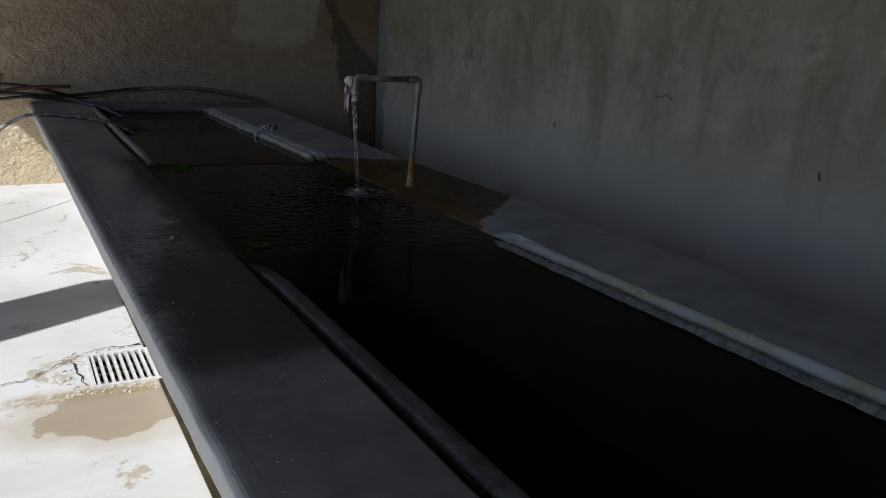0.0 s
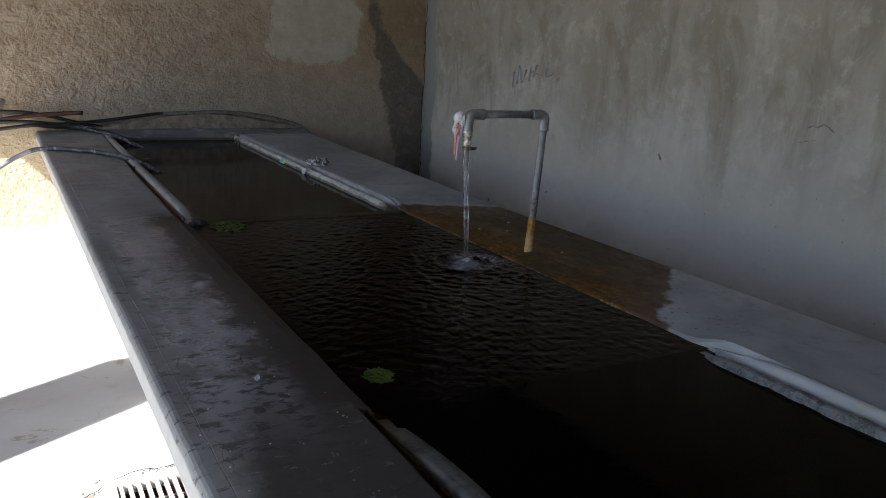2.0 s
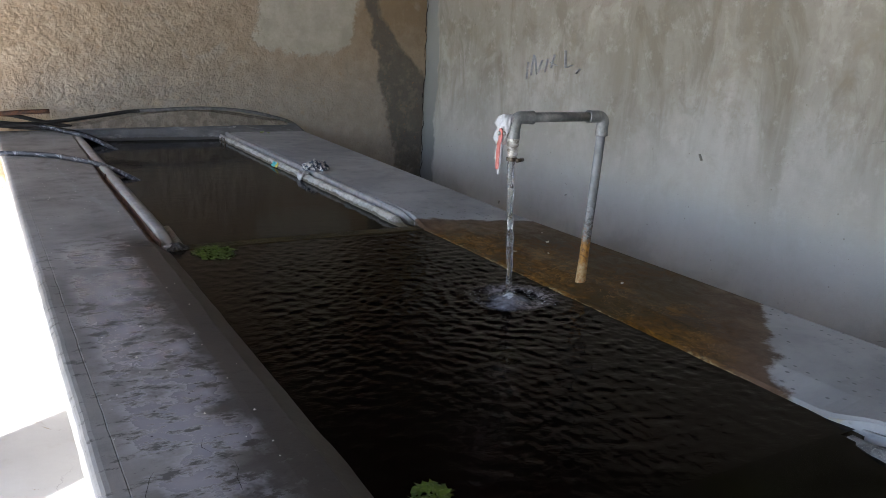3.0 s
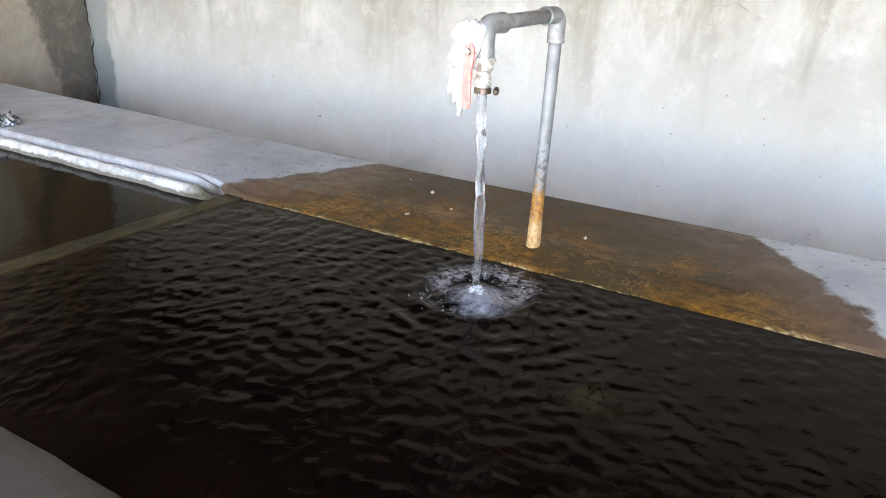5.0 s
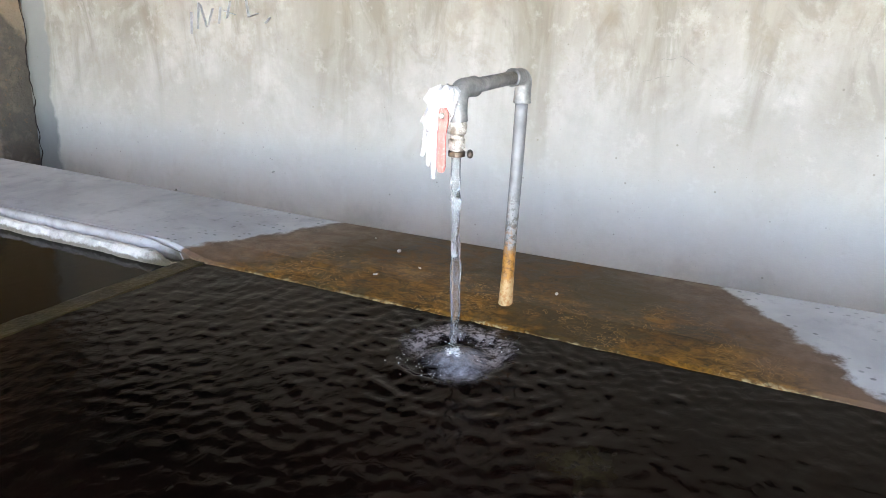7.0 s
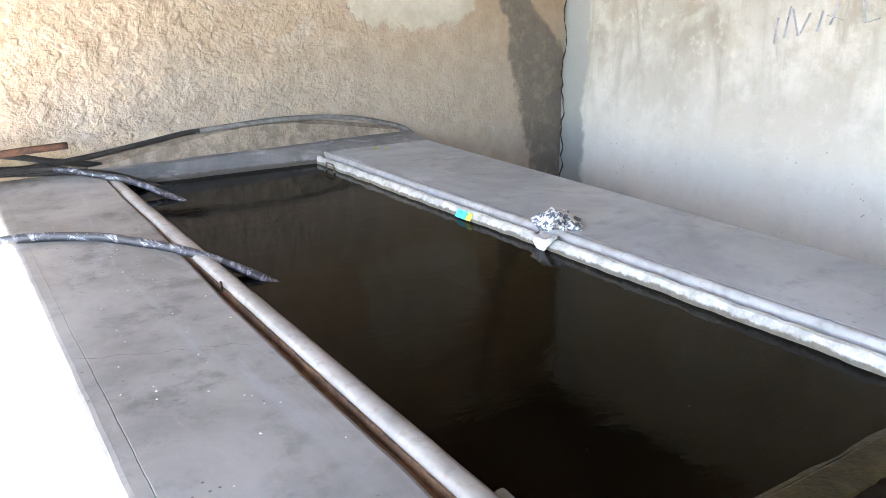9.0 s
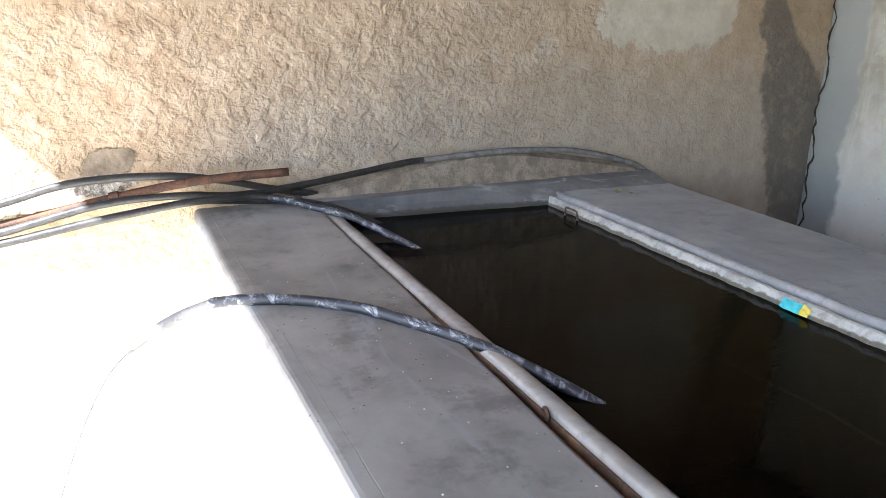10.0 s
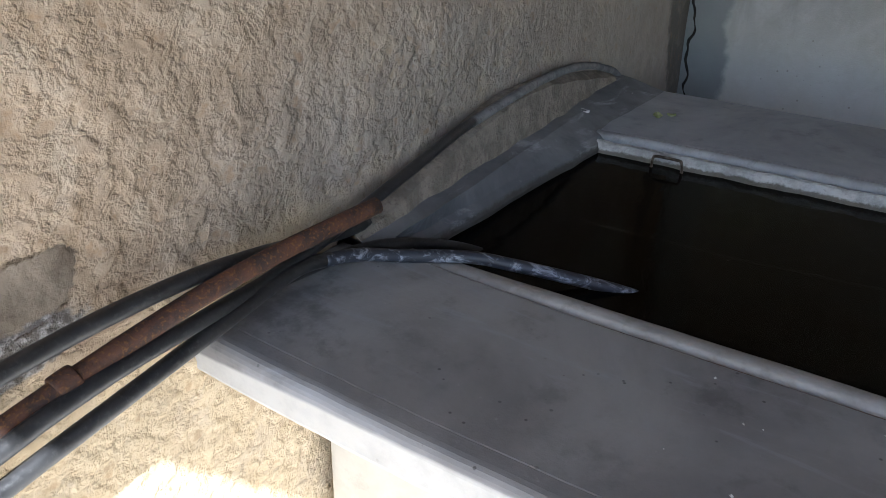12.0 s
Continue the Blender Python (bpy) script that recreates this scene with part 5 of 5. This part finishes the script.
def build_cloth():
    rows = [((1.719, 5.566, 0.824), 0.060, 0.056), ((1.717, 5.566, 0.836), 0.068, 0.062), ((1.719, 5.566, 0.848), 0.058, 0.052), ((1.724, 5.571, 0.862), 0.040, 0.040), ((1.729, 5.573, 0.872), 0.018, 0.022)]
    ob = new("washcloth", crumpled("washcloth", rows, 0.02, 9.4, M_CLOTH, 0.8, 8, 0.45))
    tagged(ob, "crumpled blue and white cloth on the ledge", "cloth")
    rows = [((1.644, 5.521, 0.818), 0.028, 0.04), ((1.634, 5.516, 0.823), 0.028, 0.04), ((1.614, 5.511, 0.813), 0.014, 0.036), ((1.604, 5.506, 0.798), 0.009, 0.028), ((1.604, 5.506, 0.784), 0.006, 0.016)]
    under_ob = new("soap_rag", crumpled("soap_rag", rows, 0.008, 2.4, M_RAG, 0.4, 6, 0.3))
    tagged(under_ob, "soggy white rag hanging over the pool edge", "rag")


build_cloth()


def build_stub():
    """A short grey pipe lying in the water against the bead, and the wad stuck at its end."""
    ob = new("water_pipe", tube_mesh("water_pipe", [(0.724, 4.255, 0.780), (0.722, 4.40, 0.790), (0.720, 4.535, 0.800)], 0.0165, M_PVC, 18, hollow=True, wobble=0.03))
    tagged(ob, "short grey pipe lying in the water along the bead", "pipe")
    rows = [((0.700, 4.275, 0.782), 0.040, 0.026), ((0.704, 4.280, 0.798), 0.036, 0.024), ((0.700, 4.282, 0.808), 0.016, 0.012)]
    tagged(new("rag_wad", crumpled("rag_wad", rows, 0.012, 6.1, M_WAD, 0.8, 8, 0.5)), "dark sodden rag wad at the bead's end", "rag")


build_stub()


def build_staple():
    pts = [(1.594, 7.058, 0.725), (1.591, 7.058, 0.785), (1.589, 7.055, 0.813), (1.589, 7.044, 0.819), (1.589, 6.986, 0.819), (1.589, 6.975, 0.813), (1.592, 6.972, 0.785), (1.594, 6.972, 0.725)]
    ob = new("iron_hook", tube_mesh("iron_hook", pts, 0.0042, M_CLAMP, 8))
    tagged(ob, "bent iron hook set in the pool's edge", "hook")


build_staple()


def leaf(name, place, size, turn, material, label, curl=0.3):
    """A curled leaf with a mid rib."""
    verts, faces = [], []
    for i in range(7):
        f = i / 6
        w = size * 0.34 * math.sin(math.pi * (0.06 + 0.9 * f))
        for k in (-1, -0.5, 0, 0.5, 1):
            verts.append((size * (f - 0.5), w * k, 0.003 + size * curl * (abs(k) ** 1.5 * 0.35 + (f - 0.5) ** 2)))
    for i in range(6):
        for k in range(4):
            a = i * 5 + k
            faces.append((a, a + 1, a + 6, a + 5))
    n = len(verts)
    verts += [(x, y, z + 0.0012) for x, y, z in verts]
    faces += [tuple(i + n for i in reversed(f)) for f in faces]
    ob = new(name, mesh_from(name, verts, faces, material, True))
    ob.matrix_world = pose(*place, 0, 0, turn)
    return tagged(ob, label, "leaf")


leaf("leaf", (1.915, 7.165, RIM), 0.045, 30, M_LEAF, "pale curled leaf on the ledge", 0.5)
leaf("leaf", (1.955, 7.135, RIM), 0.028, 110, M_LEAF, "small pale leaf on the ledge", 0.6)
leaf("leaf", (2.10, 7.335, RIM), 0.035, -20, M_GRIT, "dry leaf beside the end wall", 0.6)
leaf("leaf", (1.76, 7.345, 0.850), 0.035, 70, M_GRIT, "dry leaf on the sloped end ledge", 0.5)


def build_wrapper():
    t = base("sweet_wrapper", (1.61, 5.94, 0.80), "cyan and yellow wrapper scrap at the pool's edge", "wrapper")
    for name, y0, y1, mat in (("foil", 5.917, 5.982, M_CYAN), ("tip", 5.887, 5.915, M_YELLOW)):
        bm = bmesh.new()
        rows = []
        for i in range(8):
            y = y0 + (y1 - y0) * i / 7
            rows.append([bm.verts.new((1.600 + 0.016 * k / 4 + 0.004 * noise.noise(Vector((y * 60, k, 0))), y, 0.790 + 0.024 * k / 4 + 0.006 * noise.noise(Vector((y * 40, k * 2, 5))))) for k in range(5)])
        for a, b in zip(rows[:-1], rows[1:]):
            for k in range(4):
                bm.faces.new((a[k], a[k + 1], b[k + 1], b[k]))
        ret = bmesh.ops.extrude_face_region(bm, geom=bm.faces[:])
        bmesh.ops.translate(bm, verts=[v for v in ret["geom"] if isinstance(v, bmesh.types.BMVert)], vec=(-0.002, 0, 0.001))
        under(t, part(name, bm, mat, None))


build_wrapper()


def moss(place, spread, count, seed, label):
    """A floating clump of many small leaflets."""
    rnd = random.Random(seed)
    verts, faces = [], []
    for i in range(count):
        a, r = rnd.uniform(0, 6.28), spread * math.sqrt(rnd.random())
        r *= 1 + 0.35 * noise.noise(Vector((math.cos(a) * 2, math.sin(a) * 2, seed)))
        c = Vector((place[0] + r * math.cos(a), place[1] + 1.25 * r * math.sin(a), place[2] + rnd.uniform(0, 0.014) * (1 - r / spread / 1.5)))
        s, h = rnd.uniform(0.006, 0.013), rnd.uniform(0, 6.28)
        u = Vector((math.cos(h), math.sin(h), rnd.uniform(-0.2, 0.5))) * s
        v = Vector((-math.sin(h), math.cos(h), rnd.uniform(-0.3, 0.3))) * s * 0.6
        b = len(verts)
        verts += [c - u, c - v * 0.9, c + u * 1.1, c + v * 0.9, c + Vector((0, 0, -0.003))]
        faces += [(b, b + 1, b + 2, b + 3), (b, b + 4, b + 1), (b + 1, b + 4, b + 2), (b + 2, b + 4, b + 3), (b + 3, b + 4, b)]
    ob = new("moss_clump", mesh_from("moss_clump", verts, faces, M_MOSS))
    return tagged(ob, label, "moss", "moss on the divider")


moss((0.763, 2.535, 0.788), 0.033, 220, 1, "bright green moss clump in a pool corner")
moss((0.815, 4.19, 0.788), 0.072, 460, 2, "spreading green moss at the divider")


def build_grit():
    """Specks of grit on slab and ledge, past counting."""
    rnd = random.Random(11)
    verts, faces = [], []
    spots = []
    for i in range(170):
        spots.append((rnd.uniform(0.30, 0.60), rnd.uniform(0.3, 4.6) if i % 3 else rnd.uniform(4.6, 6.6), RIM))
    for i in range(50):
        y = rnd.uniform(0.6, 7.0)
        spots.append((rnd.uniform(1.72, 2.1), y, RIM - 0.004 - 0.014 * blend_mid(y)))
    for x, y, z in spots:
        s = rnd.uniform(0.0012, 0.0034)
        b = len(verts)
        for k in range(5):
            a = k * 1.257 + rnd.random()
            verts.append((x + s * math.cos(a) * rnd.uniform(0.7, 1.3), y + s * math.sin(a), z))
        verts.append((x, y, z + s * 0.9))
        faces += [(b + k, b + (k + 1) % 5, b + 5) for k in range(5)]
    ob = new("grit", mesh_from("grit", verts, faces, M_GRIT))
    tagged(ob, "pale specks of grit scattered on the cement", "grit", kind="stuff")


build_grit()
for px, py, size, turn in ((1.962, 3.785, 0.018, 20), (1.880, 3.67, 0.010, 80), (1.790, 3.752, 0.012, -40), (1.880, 3.285, 0.013, 10), (2.029, 3.907, 0.008, 60)):
    leaf("petal", (px, py, 0.812 + 0.06 * max(px - 1.80, -0.2) - 0.001), size, turn, M_GRIT, "small pale petal stuck on the wet ledge", 0.6)
leaf("petal", (0.466, 2.525, RIM), 0.019, 60, M_RAG, "small white petal on the slab", 0.9)


def ribbon_crack(points, width, z, seed):
    """A fine jagged crack lying on a level surface."""
    rnd = random.Random(seed)
    line = []
    for a, b in zip(points[:-1], points[1:]):
        n = max(int(math.dist(a, b) / 0.025), 2)
        line += [(a[0] + (b[0] - a[0]) * k / n, a[1] + (b[1] - a[1]) * k / n) for k in range(n)]
    line.append(points[-1])
    verts, faces = [], []
    for i, (x, y) in enumerate(line):
        p, q = line[max(i - 1, 0)], line[min(i + 1, len(line) - 1)]
        d = Vector((q[0] - p[0], q[1] - p[1], 0)).normalized()
        s = Vector((-d.y, d.x, 0))
        c = Vector((x, y, z)) + s * rnd.uniform(-0.010, 0.010)
        w = width * rnd.uniform(0.3, 1.2) * (1 if 0 < i < len(line) - 1 else 0.1)
        verts += [c - s * w, c + s * w]
        if i:
            faces.append((2 * i - 2, 2 * i, 2 * i + 1, 2 * i - 1))
    return mesh_from("crack", verts, faces, M_DARK)


def build_cracks():
    ground = bpy.data.objects["ground"]
    for k, (pts, w) in enumerate((([(0.25, 3.675), (0.36, 3.715), (0.47, 3.695), (0.55, 3.735)], 0.004), ([(0.24, 3.655), (0.16, 3.595), (0.02, 3.455), (-0.25, 3.395), (-0.60, 3.175), (-1.1, 3.00)], 0.004),
                                  ([(0.20, 3.615), (0.21, 3.455), (0.24, 3.295)], 0.005))):
        part("crack", ribbon_crack(pts, w, 0.0065, k), M_DARK, ground)
    slab = [o for o in bpy.data.objects if o.name.startswith("front_slab")][0]
    bpy.context.view_layer.update()
    for k, pts in enumerate(([(0.248, 5.35), (0.41, 5.29), (0.52, 5.25), (0.60, 5.225)], [(0.33, 2.15), (0.31, 2.5), (0.345, 2.75)], [(0.44, 2.82), (0.47, 2.72), (0.46, 2.62)])):
        c = part("crack", ribbon_crack(pts, 0.0005, RIM + 0.0012, 20 + k), M_DARK, slab)
        c.matrix_parent_inverse = slab.matrix_world.inverted()


build_cracks()


def build_rubble():
    """Crumbs of broken concrete beside the grate."""
    rnd = random.Random(8)
    verts, faces = [], []
    for i in range(70):
        x, y = rnd.choice(((rnd.uniform(0.13, 0.25), rnd.uniform(3.255, 3.705)), (rnd.uniform(0.15, 0.53), rnd.uniform(3.175, 3.265)), (rnd.uniform(0.2, 0.53), rnd.uniform(3.655, 3.735))))
        s = rnd.uniform(0.003, 0.011)
        b = len(verts)
        for z in (0.0, 0.6):
            for k in range(5):
                a = k * 1.257 + rnd.uniform(-0.3, 0.3)
                verts.append((x + s * math.cos(a) * rnd.uniform(0.7, 1.2), y + s * math.sin(a) * rnd.uniform(0.7, 1.2), z * s * rnd.uniform(0.7, 1.2)))
        faces += [(b + k, b + (k + 1) % 5, b + 5 + (k + 1) % 5, b + 5 + k) for k in range(5)] + [tuple(b + 5 + k for k in range(5))]
    ob = new("rubble", mesh_from("rubble", verts, faces, M_FACE))
    tagged(ob, "crumbs of broken concrete round the drain", "rubble", kind="stuff")


build_rubble()


def build_eyelet():
    pts = [(0.647 + 0.004 * math.cos(a), 5.635 + 0.017 * math.cos(a), 0.822 + 0.011 * math.sin(a)) for a in np.linspace(0, 2 * math.pi, 13)]
    ob = new("drain_eyelet", tube_mesh("drain_eyelet", pts, 0.0035, M_RUST, 8, caps=False, steps=2))
    tagged(ob, "small rusty drain eyelet in the bead", "eyelet")


build_eyelet()


def build_sign():
    """A small red plate high on the end wall."""
    t = base("wall_sign", (SIGN[0], y_wall(SIGN[0]) - 0.02, SIGN[1]), "small red sign plate on the end wall", "sign")
    y = y_wall(SIGN[0]) - 0.032
    bm = box(bmesh.new(), SIGN[0] - SIGN[2], SIGN[0] + SIGN[2], y, y + 0.02, SIGN[1], SIGN[1] + 0.14, 0.003)
    under(t, part("plate", bm, M_RED, None))
    bm = bmesh.new()
    a, b, c, d = SIGN[0] - SIGN[2] + 0.008, SIGN[0] + SIGN[2] - 0.008, SIGN[1] + 0.008, SIGN[1] + 0.132
    for x0, x1, z0, z1 in ((a, b, c, c + 0.004), (a, b, d - 0.004, d), (a, a + 0.004, c + 0.004, d - 0.004), (b - 0.004, b, c + 0.004, d - 0.004)):
        box(bm, x0, x1, y - 0.0015, y + 0.001, z0, z1)
    under(t, part("border", bm, M_PALE_RED, None, "paler border line"))
    bm = box(bmesh.new(), SIGN[0] - 0.01, SIGN[0] + SIGN[2] - 0.02, y - 0.0015, y + 0.001, SIGN[1] + 0.035, SIGN[1] + 0.05)
    under(t, part("text_bar", bm, M_RAG, None, "white bar of unreadable print"))


SIGN = (1.175, 1.975, 0.09)
M_RED = plain("red_enamel", (0.38, 0.02, 0.02), (0.46, 0.03, 0.03), 20, 0.4)
M_PALE_RED = plain("pale_red_line", (0.55, 0.25, 0.22), (0.6, 0.3, 0.26), 30, 0.5)
build_sign()
